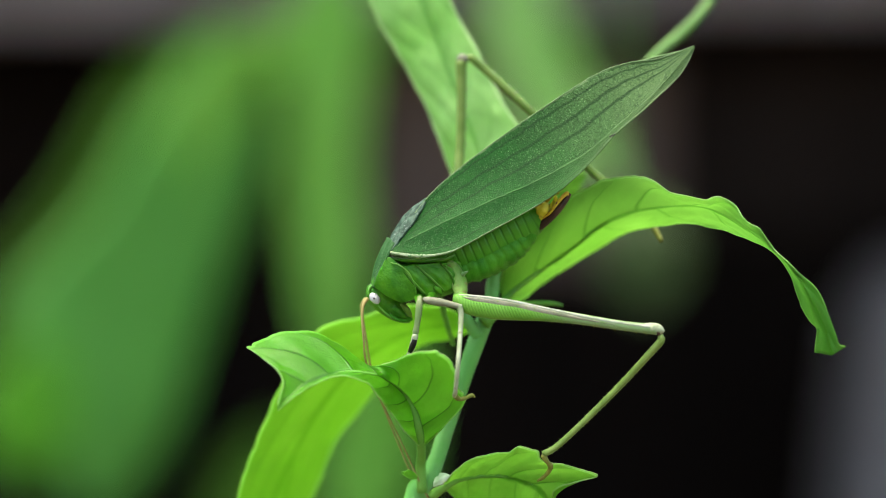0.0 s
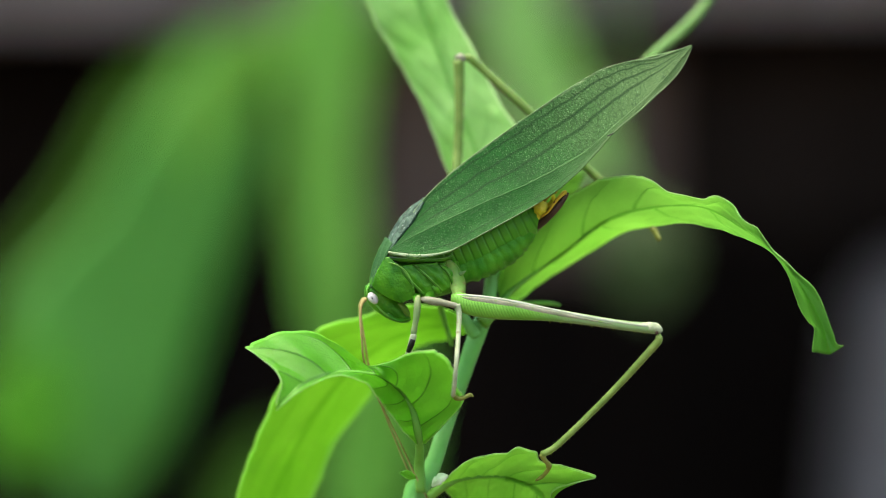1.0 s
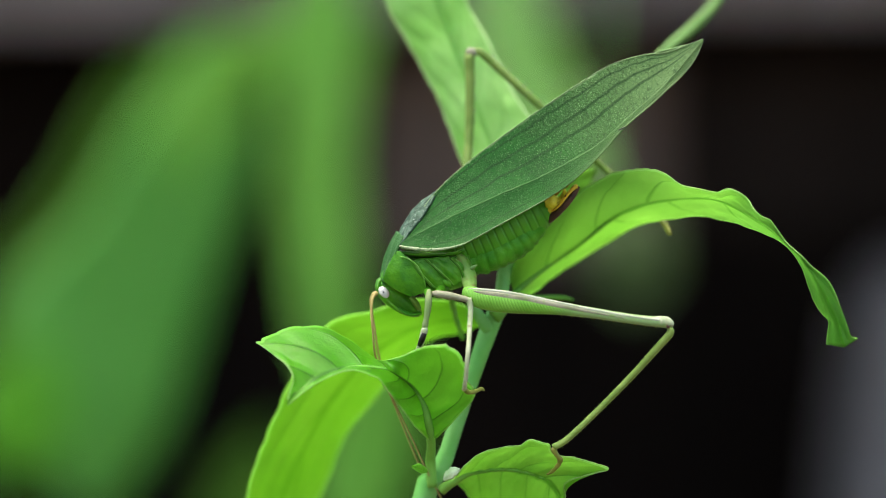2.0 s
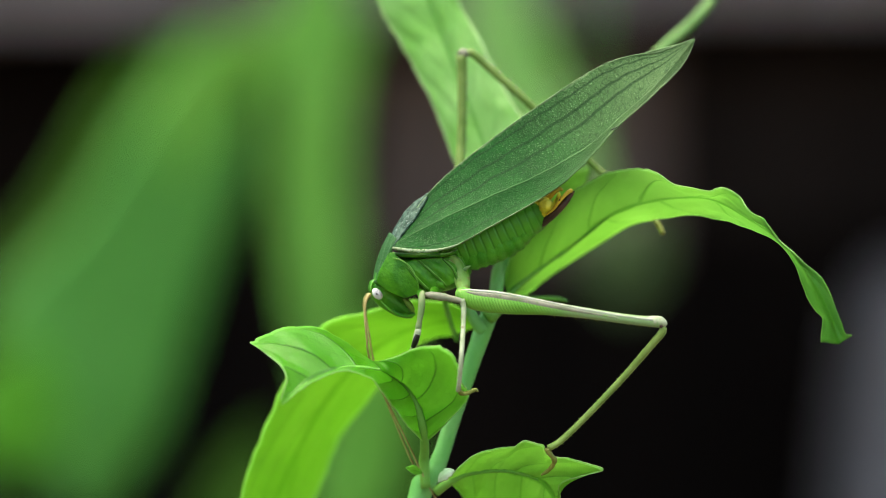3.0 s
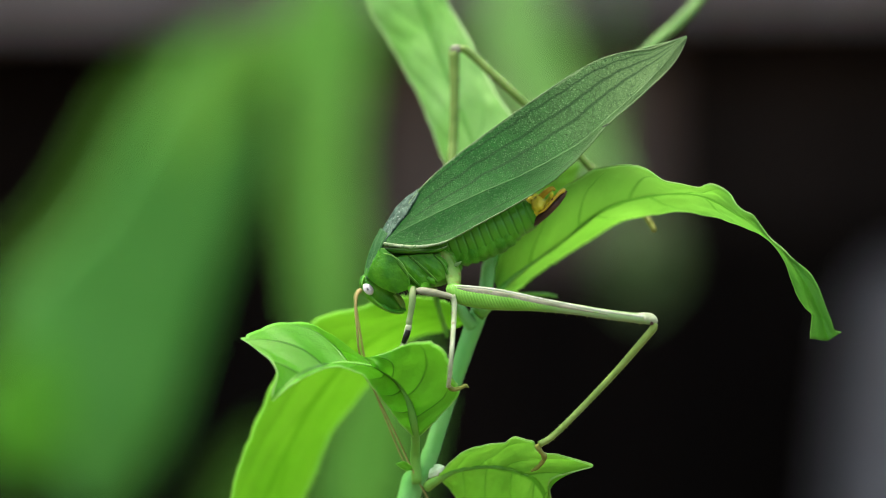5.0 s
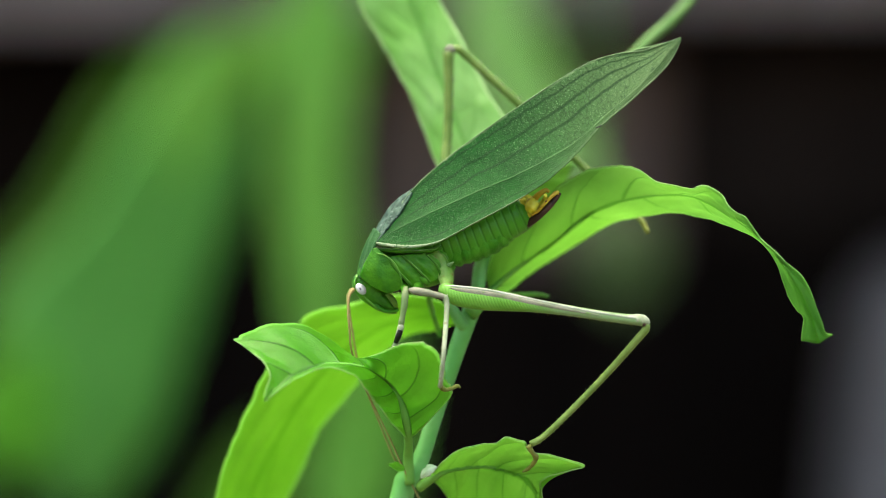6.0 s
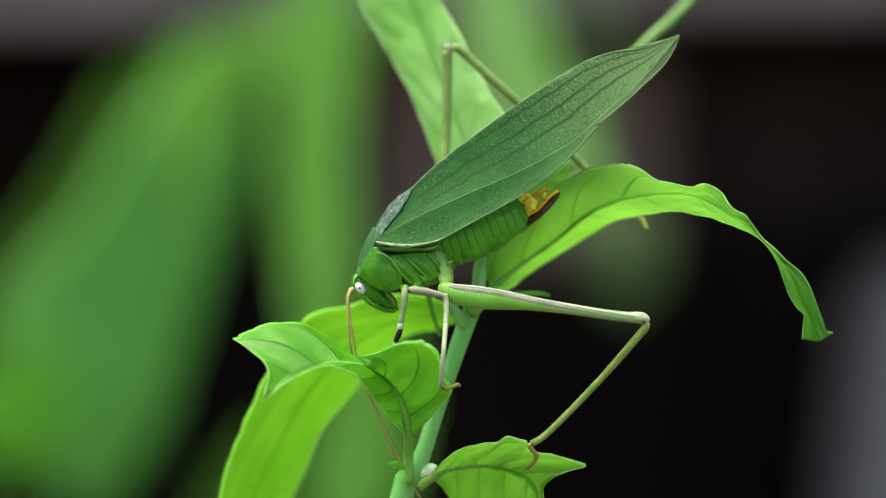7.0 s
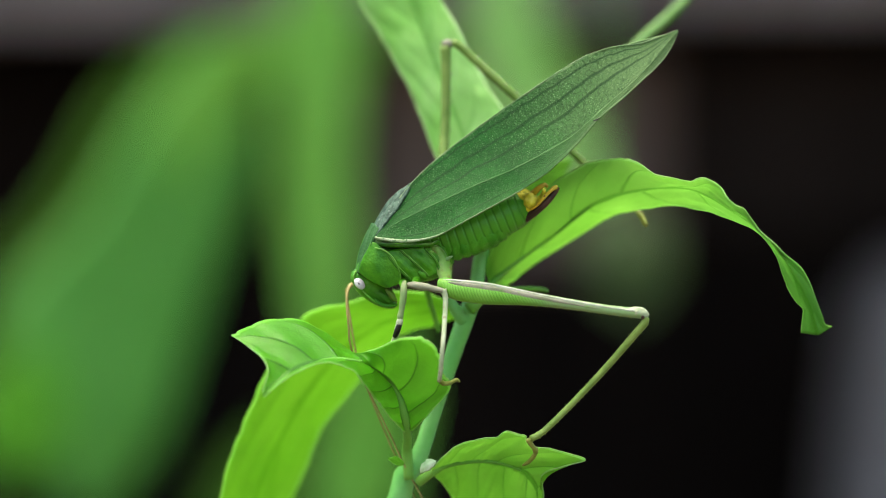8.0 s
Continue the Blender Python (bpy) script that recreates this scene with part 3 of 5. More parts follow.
low_leaf = blade("lower_leaf",
    [(0.46, 5.10, -31.19), (2.74, 5.10, -30.28), (6.54, 4.25, -29.66), (9.93, 3.40, -29.88), (12.55, 2.55, -30.78), (14.22, 2.55, -32.44), (14.86, 3.40, -34.81), (15.21, 4.25, -37.95)],
    [(0.46, 5.95, -31.43), (2.00, 7.65, -33.15), (3.96, 10.20, -35.97), (6.30, 11.05, -38.01), (9.01, 11.05, -39.18), (11.70, 10.20, -39.46), (13.53, 7.65, -38.99), (15.06, 4.25, -38.11)],
    [(0.61, 4.25, -30.72), (2.12, 2.55, -28.82), (4.06, 0.85, -27.23), (6.43, -0.85, -26.32), (9.02, -1.70, -26.11), (9.81, -2.55, -25.44), (10.64, -2.55, -25.06), (12.79, -2.55, -25.58), (13.27, -1.70, -26.78), (14.24, -1.70, -27.22), (17.23, -1.70, -27.75), (19.09, -1.70, -28.42), (20.81, -1.70, -29.09), (18.40, -0.85, -29.84), (16.20, 0.00, -30.52), (15.11, 0.85, -31.51), (15.43, 2.55, -33.58), (15.47, 3.40, -35.95), (15.28, 4.25, -37.80)],
    LEAF_BRIGHT, plant, "bright green leaf with a chewed edge under the foot", long=110, wide=16, bulge=0.3, ripple=0.4, seed=8.0, margin=MARGIN, at=(-0.69, 8, -32.26))

back_leaf = blade("long_back_leaf",
    [(4.76, 12, -10.06), (-0.32, 16, -10.03), (-6.7, 19, -12.04), (-12.35, 21, -15.96), (-17.22, 22, -21.64), (-21.31, 23, -28.97), (-24.61, 24, -36.35), (-27.93, 25, -45.39), (-30.46, 26, -53.67)],
    [(4.85, 13, -10.4), (1.27, 18, -11.84), (-3.15, 23, -12.99), (-7.68, 27, -17.07), (-12.28, 30, -23), (-16.09, 32, -28.94), (-19.46, 33, -36.93), (-24.31, 31, -46.22), (-30.46, 26, -53.84)],
    [(4.52, 12, -9.43), (0.47, 14, -7.38), (-5.04, 15, -7.01), (-11.34, 15, -8.82), (-14.09, 15, -9.21), (-16.85, 15, -10.31), (-19.21, 15, -13.3), (-21.57, 15, -17.24), (-23.14, 15, -20.39), (-25.9, 15, -26.69), (-28.9, 16, -35.46), (-30.87, 26, -53.51)],
    LEAF_SOFT, plant, "long bright green leaf drooping behind the stem", long=90, wide=14, bulge=0.25, ripple=0.5, seed=11.0, at=(5.11, 10, -9.68))

upper_leaf = blade("upper_leaf",
    [(9.53, 15.0, 3.23), (6.83, 17.5, 9.60), (4.87, 20.0, 16.07), (2.50, 22.5, 22.65), (-0.32, 25.0, 30.12), (-3.19, 27.5, 37.72), (-5.68, 29.5, 45.36), (-7.78, 31.0, 52.18)],
    [(9.13, 15.0, 3.07), (3.66, 18.0, 7.63), (1.12, 20.5, 12.50), (-1.93, 23.0, 20.66), (-5.61, 25.5, 27.73), (-10.00, 28.0, 35.72), (-11.87, 30.0, 43.78), (-7.94, 31.0, 52.34)],
    [(9.92, 15.0, 3.38), (12.32, 16.0, 8.76), (12.79, 18.0, 15.18), (8.89, 20.5, 21.70), (5.33, 23.0, 29.13), (1.71, 25.5, 35.86), (-1.14, 28.0, 43.51), (-7.53, 31.0, 52.18)],
    LEAF_PALE, plant, "pale green leaf standing up behind the insect", long=80, wide=14, bulge=0.8, ripple=0.6, seed=14.0, at=(9.53, 15, 3.23))

blade("small_leaf",
    [(9.53, 15, 2.83), (12.43, 19, 5.26), (16.22, 23, 8.47), (20.85, 26, 11.65)],
    [(9.76, 15, 2.6), (14.47, 20, 3.92), (19.1, 24, 7.77), (21.01, 26, 11.48)],
    [(9.29, 15, 3.07), (11.24, 19, 7.09), (15.41, 23, 10.73), (20.69, 26, 11.81)],
    LEAF_BRIGHT, plant, "small bright green leaf half hidden behind the wing", long=40, wide=10, bulge=0.4, ripple=0.4, seed=17.0, at=(9.53, 15, 2.83))

side_petiole = limb("petiole", [(-2.60, 5.95, -32.20, 0.69, 0.69), (-2.83, 5.95, -28.60, 0.69, 0.69), (-2.73, 4.25, -26.55, 0.61, 0.61), (-3.02, 1.70, -23.69, 0.6, 0.6), (-4.21, 0.85, -19.86, 0.53, 0.53), (-6.65, -0.85, -17.05, 0.45, 0.45), (-9.58, -3.06, -15.74, 0.37, 0.37), (-13.57, -5.10, -15.49, 0.29, 0.29), (-17.82, -8.07, -17.15, 0.22, 0.22), (-20.59, -10.03, -18.99, 0.14, 0.14)], PETIOLE, plant, "light green leaf stalk running on as the midrib", steps=50, sides=10, at=(-2.83, 6, -28.99))
limb("petiole", [(-1.23, 5.95, -32.66, 0.69, 0.69), (0.46, 5.10, -31.35, 0.61, 0.61), (2.74, 5.10, -30.28, 0.38, 0.38), (6.54, 4.25, -29.66, 0.3, 0.3), (9.93, 3.40, -29.88, 0.23, 0.23), (12.55, 2.55, -30.78, 0.15, 0.15)], PETIOLE, plant, steps=30, sides=10)
limb("petiole", [(5.81, 5.97, -9.25, 1, 0.84), (7.36, 6.82, -7.82, 0.77, 0.69), (8.89, 9.38, -5.96, 0.47, 0.47), (12.88, 10.65, -2.64, 0.31, 0.31), (17.54, 10.65, 0.70, 0.23, 0.23), (22.79, 8.10, 4.93, 0.15, 0.15)], PETIOLE, plant, steps=30, sides=10)
limb("petiole", [(5.05, 7.5, -11.0, 0.95, 0.95), (4.1, 7, -9.6, 0.8, 0.8), (3.2, 6.8, -8.0, 0.68, 0.68), (2.55, 6.8, -6.4, 0.6, 0.6), (2.2, 7, -5.2, 0.5, 0.5)], STEM, plant, steps=16, sides=10)
limb("tendril", [(7.88, 12, -8.11, 0.7, 0.55), (9.43, 12, -6.94, 0.47, 0.39), (12.2, 13, -6.81, 0.39, 0.31), (15.33, 13, -6.73, 0.31, 0.31), (16.9, 13, -7.04, 0.16, 0.16)], PETIOLE, plant, "small pale green side shoot", steps=20, sides=8)
blade("bud_leaf", [(-3.18, 3, -29.84), (-4.23, 2, -29.37), (-5.12, 1, -28.97)], [(-3.18, 3, -30.07), (-4.23, 2, -29.9), (-5.19, 1, -29.05)], [(-3.18, 3, -29.54), (-4.08, 2, -28.76), (-4.97, 1, -28.82)], LEAF, plant, "tiny ragged bud leaf", long=12, wide=4, bulge=0.1, ripple=0.3)
blade("bud_scale", [(-0.91, 2, -30.5), (0.3, 0, -29.62), (1.2, 0, -29.32)], [(-0.91, 2, -31.03), (0.3, 0, -30.38), (1.2, 0, -29.47)], [(-0.76, 3, -30.07), (0.15, 2, -29.22), (1.13, 1, -29.2)], BUD, plant, "whitish bud scale at the stem joint", long=12, wide=4, bulge=0.2, ripple=0.3)


# ---- the katydid ----
katydid = thing("katydid", (1.65, 0, -18.68), "green leaf katydid standing head down on a plant stem", "insect")

abdomen = limb("abdomen", [(-1.44, 4, -1.06, 1.52, 1.98), (1.22, 4, 0.08, 2.74, 2.89), (4.26, 4, 1.22, 3.12, 3.19), (7.3, 4, 2.58, 3.04, 3.12), (9.95, 4, 3.88, 2.81, 2.89), (11.85, 4, 4.79, 2.51, 2.58), (12.99, 4, 5.47, 1.98, 2.05)],
    BELLY, katydid, "ringed green abdomen", steps=170, sides=40, at=(0.46, 4, 0.08),
    shape=lambda s, a: 1 + 0.016 * (abs(math.sin(s * 14 * math.pi)) ** 0.4 - 0.6))
belly = limb("belly", [(0.3, 4, -0.84, 1.37, 1.82), (2.89, 4, -0.68, 2.05, 2.51), (5.62, 4, 0.15, 2.2, 2.66), (8.28, 4, 1.29, 2.13, 2.58), (10.33, 4, 2.58, 1.75, 2.2), (11.85, 4, 3.72, 1.14, 1.6), (12.61, 4, 4.48, 0.61, 0.91)],
    UNDERSIDE, katydid, "pleated green underside of the abdomen", steps=90, sides=32, at=(12.46, 4, 4.18),
    shape=lambda s, a: 1 + 0.10 * (abs(math.sin(s * 11 * math.pi)) ** 0.5 - 0.6) + 0.07 * noise.noise(Vector((s * 22, a * 2.5, 1))))
ball("tail_ring", (12.77, 4, 5.32), (1.9, 2.2, 2.2), YELLOW, abdomen, "yellow end of the abdomen", turn=-30, lumps=0.2)
ball("tail_plate", (13.44, 2, 5.89), (1.0, 1.6, 1.1), YELLOW, abdomen, "swollen yellow plate", lumps=0.25)
limb("cercus", [(12.95, 3, 6.14, 0.53, 0.61), (13.74, 2, 6.87, 0.45, 0.45), (14.45, 1, 7.6, 0.38, 0.38), (15.2, 1, 8.05, 0.3, 0.3), (15.58, 1, 7.75, 0.19, 0.19)], AMBER, abdomen, "hooked amber cercus", steps=20, sides=10)
limb("cercus", [(13.33, 3, 5.23, 0.45, 0.53), (14.34, 2, 5.81, 0.45, 0.45), (15.05, 1, 6.7, 0.38, 0.38), (15.07, 0, 7.42, 0.22, 0.22)], YELLOW, abdomen, "hooked yellow cercus", steps=20, sides=10)
limb("tail_style", [(11.93, 4, 2.81, 0.38, 0.68), (12.95, 3, 3.56, 0.61, 0.68), (14.19, 2, 4.53, 0.57, 0.68), (15.5, 1, 5.72, 0.45, 0.53), (16.48, 1, 7, 0.41, 0.45), (16.93, 1, 7.83, 0.34, 0.38)], UMBER, abdomen, "dark brown upcurved tail plate", steps=30, sides=14)
limb("style_edge", [(13.4, 1.2, 4.59, 0.11, 0.23), (14.36, 0.8, 5.34, 0.2, 0.3), (15.09, 0.3, 6.31, 0.23, 0.3), (15.9, 0, 7.2, 0.24, 0.3), (16.51, 0.1, 7.73, 0.32, 0.38), (16.88, 0.1, 7.73, 0.27, 0.3)], AMBER, abdomen, "amber rim of the tail plate", steps=20, sides=8)

thorax = limb("thorax", [(-6.99, 4, -2.36, 1.52, 1.98), (-5.47, 4, -2.66, 2.28, 2.58), (-2.96, 4, -2.96, 2.74, 2.74), (-0.3, 4, -2.81, 2.74, 2.74), (1.82, 4, -2.36, 2.2, 2.28), (3.19, 4, -1.9, 1.06, 1.22)],
    BODY, katydid, "green thorax", steps=40, sides=28)
limb("wing_hinge", [(-7.55, 2.2, -0.53, 0.3, 0.6), (-5.95, 1.7, -0.7, 0.34, 1.05), (-2.93, 1.6, -0.85, 0.34, 1.2), (0.08, 1.6, -0.7, 0.34, 1.2), (1.66, 1.4, -0.08, 0.3, 0.75)], BODY, thorax, "green fold under the wing base", steps=30, sides=14)
blade("thorax_plate", [(-4.95, 0.2, -1.5), (-3.15, -0.3, -3.37), (-1.2, 0.3, -5.26)], [(-5.7, 0.2, -1.73), (-4.05, -0.1, -3.82), (-2.33, 0.3, -5.48)], [(-3.98, 0.2, -1.28), (-2.02, -0.1, -2.92), (-0.08, 0.3, -4.88)], BODY, thorax, "green side plate", long=20, wide=8, bulge=0.55, ripple=0.10, thick=0.5, seed=4)
blade("thorax_plate", [(-2.48, 0.1, -1.2), (-0.67, -0.4, -2.85), (0.98, 0.1, -4.5)], [(-3.75, 0.2, -1.28), (-1.87, -0.1, -3), (0.08, 0.2, -4.95)], [(-0.6, 0.2, -1.05), (0.82, -0.2, -2.47), (1.8, 0.1, -4.05)], BODY, thorax, "green side plate", long=20, wide=8, bulge=0.55, ripple=0.10, thick=0.5, seed=2)
blade("thorax_plate", [(0.83, 0.9, -0.98), (1.8, 0.6, -2.47), (2.32, 0.7, -4.27)], [(-0.38, 0.5, -1.13), (0.97, 0.4, -2.7), (1.65, 0.6, -4.72)], [(2.11, 1.6, -0.83), (2.6, 1.5, -2.03), (2.8, 1.5, -3.53)], BODY, thorax, "green side plate", long=20, wide=8, bulge=0.55, ripple=0.10, thick=0.5, seed=3)
limb("seam", [(-5.62, -0.2, -1.8, 0.07, 0.07), (-4.04, -0.5, -3.74, 0.1, 0.09), (-2.4, 0, -5.4, 0.07, 0.07)], SEAM, thorax, "brownish seam between the side plates", steps=16, sides=8)
limb("seam", [(-3.82, -0.1, -1.35, 0.07, 0.07), (-1.95, -0.5, -3, 0.09, 0.09), (0, 0, -4.88, 0.07, 0.07)], SEAM, thorax, "brownish seam between the side plates", steps=16, sides=8)
limb("seam", [(-0.45, -0.1, -1.2, 0.07, 0.07), (0.9, -0.6, -2.62, 0.09, 0.09), (1.65, -0.2, -4.57, 0.07, 0.07)], SEAM, thorax, "brownish seam between the side plates", steps=16, sides=8)
# Highlights along the side plates, put in as lighter green ridges.
for plate_highlight in ([(-5.35, -0.2, -1.75, 0.07, 0.07), (-3.8, -0.55, -3.66, 0.11, 0.1), (-2.2, 0, -5.3, 0.07, 0.07)], [(-3.55, -0.1, -1.35, 0.06, 0.06), (-1.7, -0.55, -2.95, 0.1, 0.1), (0.2, 0, -4.75, 0.07, 0.07)], [(-0.2, -0.1, -1.25, 0.06, 0.06), (1.1, -0.6, -2.6, 0.1, 0.1), (1.8, -0.2, -4.4, 0.07, 0.07)]):
    limb("plate_highlight", plate_highlight, BODY_LIGHT, thorax, "highlight of a side plate, painted as a light green ridge", steps=16, sides=8, shape=lambda s, a: 1 + 0.5 * noise.noise(Vector((s * 7, 1, 5))))
for fold in ([(-2.93, 0.6, -2.18, 0.3, 0.3), (-1.65, -0.1, -3.07, 0.52, 0.37), (-0.45, 0.4, -3.83, 0.3, 0.3)], [(-1.35, 0.5, -3.98, 0.3, 0.3), (-0.75, 0, -4.5, 0.45, 0.38), (-0.15, 0.4, -5.11, 0.3, 0.3)], [(0.15, 0.5, -1.58, 0.38, 0.3), (0.9, -0.1, -2.32, 0.52, 0.37), (1.43, 0.3, -3.3, 0.38, 0.3)]):
    limb("fold", fold, BODY, thorax, "", steps=16, sides=12)
hip = limb("hip", [(0.7, 1.4, -1.1, 0.7, 0.8), (1.35, 0.9, -2.1, 1.05, 1.0), (1.95, 0.6, -3.4, 1.15, 1.0), (2.3, -0.4, -4.6, 0.95, 0.85), (2.25, -2, -5.75, 0.62, 0.6)], HIP, thorax, "pale yellowish green hip of the hind leg", steps=28, sides=18,
           shape=lambda s, a: 1 + 0.10 * noise.noise(Vector((s * 5, math.cos(a), math.sin(a)))))
limb("hip_spine", [(2.5, 0.2, -2.6, 0.3, 0.3), (3.0, -0.1, -2.25, 0.18, 0.18), (3.3, -0.2, -2.1, 0.04, 0.04)], BODY_PALE, hip, "whitish hip spine", steps=10, sides=8)
limb("hip", [(-0.83, 2, -4.3, 0.75, 0.68), (-1.2, 1.2, -5.04, 0.75, 0.68), (-1.79, -1.4, -5.82, 0.45, 0.45)], BODY, thorax, "green hip of the middle leg", steps=16, sides=12)
limb("hip", [(-3.55, 2, -4.3, 0.83, 0.75), (-3.31, 1.2, -5.27, 0.75, 0.68), (-3.14, -1.2, -6.28, 0.45, 0.45)], BODY, thorax, "green hip of the front leg", steps=16, sides=12)

pronotum = limb("pronotum", [(-9.27, 4, -4.33, 0.61, 1.37), (-8.36, 4, -3.57, 1.37, 1.98), (-7.14, 4, -3.27, 2.05, 2.28), (-5.78, 4, -3.27, 2.43, 2.43), (-4.71, 4, -3.42, 2.13, 2.28), (-3.95, 4, -3.72, 1.37, 1.67)],
    BODY, katydid, "green saddle-shaped neck shield", steps=36, sides=32)
neck_lobe = blade("neck_lobe", [(-7.28, 0.3, -0.38), (-6.96, -0.1, -2.77), (-6.21, 0.0, -4.72), (-5.26, 0.6, -6.24)], [(-7.51, 0.4, -0.38), (-8.26, 0.4, -1.73), (-8.94, 0.6, -3.23), (-9.03, 0.9, -4.36), (-7.07, 0.8, -5.64), (-5.34, 0.8, -6.32)], [(-6.98, 0.3, -0.45), (-5.77, -0.1, -1.35), (-4.5, -0.2, -2.55), (-3.75, 0, -4.27), (-3.53, 0.4, -5.56), (-5.11, 0.7, -6.31)], BODY, pronotum, "rounded side lobe of the neck shield", long=30, wide=12, bulge=0.12, ripple=0.05, thick=0.35)
limb("lobe_rim", [(-7.04, -0.4, -1.05, 0.07, 0.07), (-5.76, -0.6, -1.42, 0.1, 0.09), (-4.49, -0.7, -2.54, 0.1, 0.09), (-3.74, -0.5, -4.27, 0.1, 0.09), (-3.52, 0, -5.47, 0.07, 0.07)], BODY_LIGHT, neck_lobe, "raised light green rim", steps=30, sides=8)
blade("neck_ridge", [(-9.23, 2.6, -4.46), (-8.53, 2, -1.89), (-7.77, 1.8, 0.38), (-7.1, 2.2, 2.04)], [(-8.5, 1, -4.44), (-7.89, 0.4, -1.95), (-7.2, 0.2, 0), (-6.54, 0.8, 1.58)], [(-9.65, 4, -4.33), (-9.2, 4, -1.82), (-8.36, 4, 0.46), (-7.45, 4, 2.28)], BACK, pronotum, "grey-green back with a pale edge", long=24, wide=8, bulge=0.15, ripple=0.05, thick=0.4)
limb("neck_edge", [(-9.65, 4, -4.41, 0.1, 0.11), (-9.2, 4, -1.9, 0.1, 0.11), (-8.36, 4, 0.38, 0.1, 0.11), (-7.45, 4, 2.28, 0.08, 0.09)], RIM, pronotum, "pale keel", steps=20, sides=8)

head = limb("head", [(-9.88, 4, -4.03, 0.38, 0.61), (-9.35, 4, -4.86, 1.22, 1.37), (-8.36, 4, -5.85, 1.6, 1.6), (-7.14, 4, -6.84, 1.6, 1.52), (-5.93, 4, -7.75, 1.37, 1.29), (-4.86, 4, -8.51, 0.84, 0.91), (-4.26, 4, -8.82, 0.38, 0.53)],
    BODY, katydid, "green head bent down", steps=36, sides=28, at=(-7.14, 4, -5.24))
limb("cheek", [(-7.42, 3, -6.44, 0.45, 0.3), (-6.51, 2.9, -7.19, 0.61, 0.38), (-5.61, 3, -7.88, 0.53, 0.38), (-5, 3.1, -8.41, 0.3, 0.3)], BODY, head, steps=20, sides=14)
limb("jaw", [(-7.11, 2.6, -8.02, 0.23, 0.3), (-6.12, 2.4, -8.69, 0.23, 0.3), (-4.99, 2.6, -8.85, 0.26, 0.3), (-4.17, 3, -8.63, 0.23, 0.3)], BODY, head, "green mouthparts", steps=16, sides=12)
limb("jaw_line", [(-5.75, 2.6, -6.66, 0.09, 0.09), (-4.69, 2.6, -7.49, 0.1, 0.1), (-4.16, 2.8, -8.4, 0.09, 0.09)], BROWN, head, "brown seam of the jaw", steps=12, sides=8)
limb("jaw", [(-5.55, 2.3, -6.5, 0.25, 0.25), (-4.85, 2.2, -7.3, 0.42, 0.35), (-4.35, 2.3, -8.15, 0.3, 0.3)], JAW, head, "yellowish brown side of the jaw", steps=16, sides=12)
# The highlight below the eye is put in as a lighter green ridge.
limb("face_highlight", [(-8.77, 2.6, -6.81, 0.11, 0.11), (-7.56, 2.4, -7.94, 0.15, 0.15), (-6.35, 2.6, -8.7, 0.12, 0.12)], BODY_LIGHT, head, "highlight on the face, painted as a light green ridge", steps=14, sides=8)
eye = ball("eye", (-9.14, 2.3, -5.89), (0.60, 0.50, 0.88), EYE_WHITE, head, "milky white oval eye", turn=-42)
ball("pupil", (-9.2, 1.78, -5.88), (0.11, 0.07, 0.17), PUPIL, eye, "dark false pupil", turn=-42)
limb("brow", [(-9.75, 3, -4.3, 0.16, 0.2), (-9.98, 2.6, -4.95, 0.15, 0.2), (-9.95, 2.4, -5.5, 0.10, 0.12)], BODY_LIGHT, head, steps=10, sides=10)
for side, a in ((0, [(-10.09, 1.2, -5.95, 0.3, 0.3), (-10.59, 0.5, -6.69, 0.2, 0.2), (-10.72, 0, -8.62, 0.17, 0.17), (-10.5, 0, -11.17, 0.15, 0.15), (-10.23, 1, -14.07, 0.15, 0.15), (-9.21, 2, -17.14, 0.1, 0.1), (-6.82, 3, -22.27, 0.09, 0.09), (-4.71, 4, -26.67, 0.11, 0.11), (-3.58, 5, -29.28, 0.11, 0.11), (-1.84, 6, -32.66, 0.1, 0.1), (0.46, 6, -36.64, 0.08, 0.08)]),
                (1, [(-10.4, 6, -6.04, 0.31, 0.31), (-11.01, 6, -6.96, 0.2, 0.2), (-10.78, 6, -9.1, 0.17, 0.17), (-10.25, 6, -12.16, 0.15, 0.15), (-9.75, 7, -15.27, 0.15, 0.15), (-9.12, 4, -17.55, 0.1, 0.1), (-7.93, 5, -20.51, 0.1, 0.1), (-6.2, 6, -24.78, 0.11, 0.11), (-4.76, 7, -28.32, 0.11, 0.11), (-3.08, 8, -31.87, 0.1, 0.1), (-1.39, 8, -35.72, 0.08, 0.08)])):
    limb("antenna", a, FEELER, head, "long thin tan feeler", steps=70, sides=8)

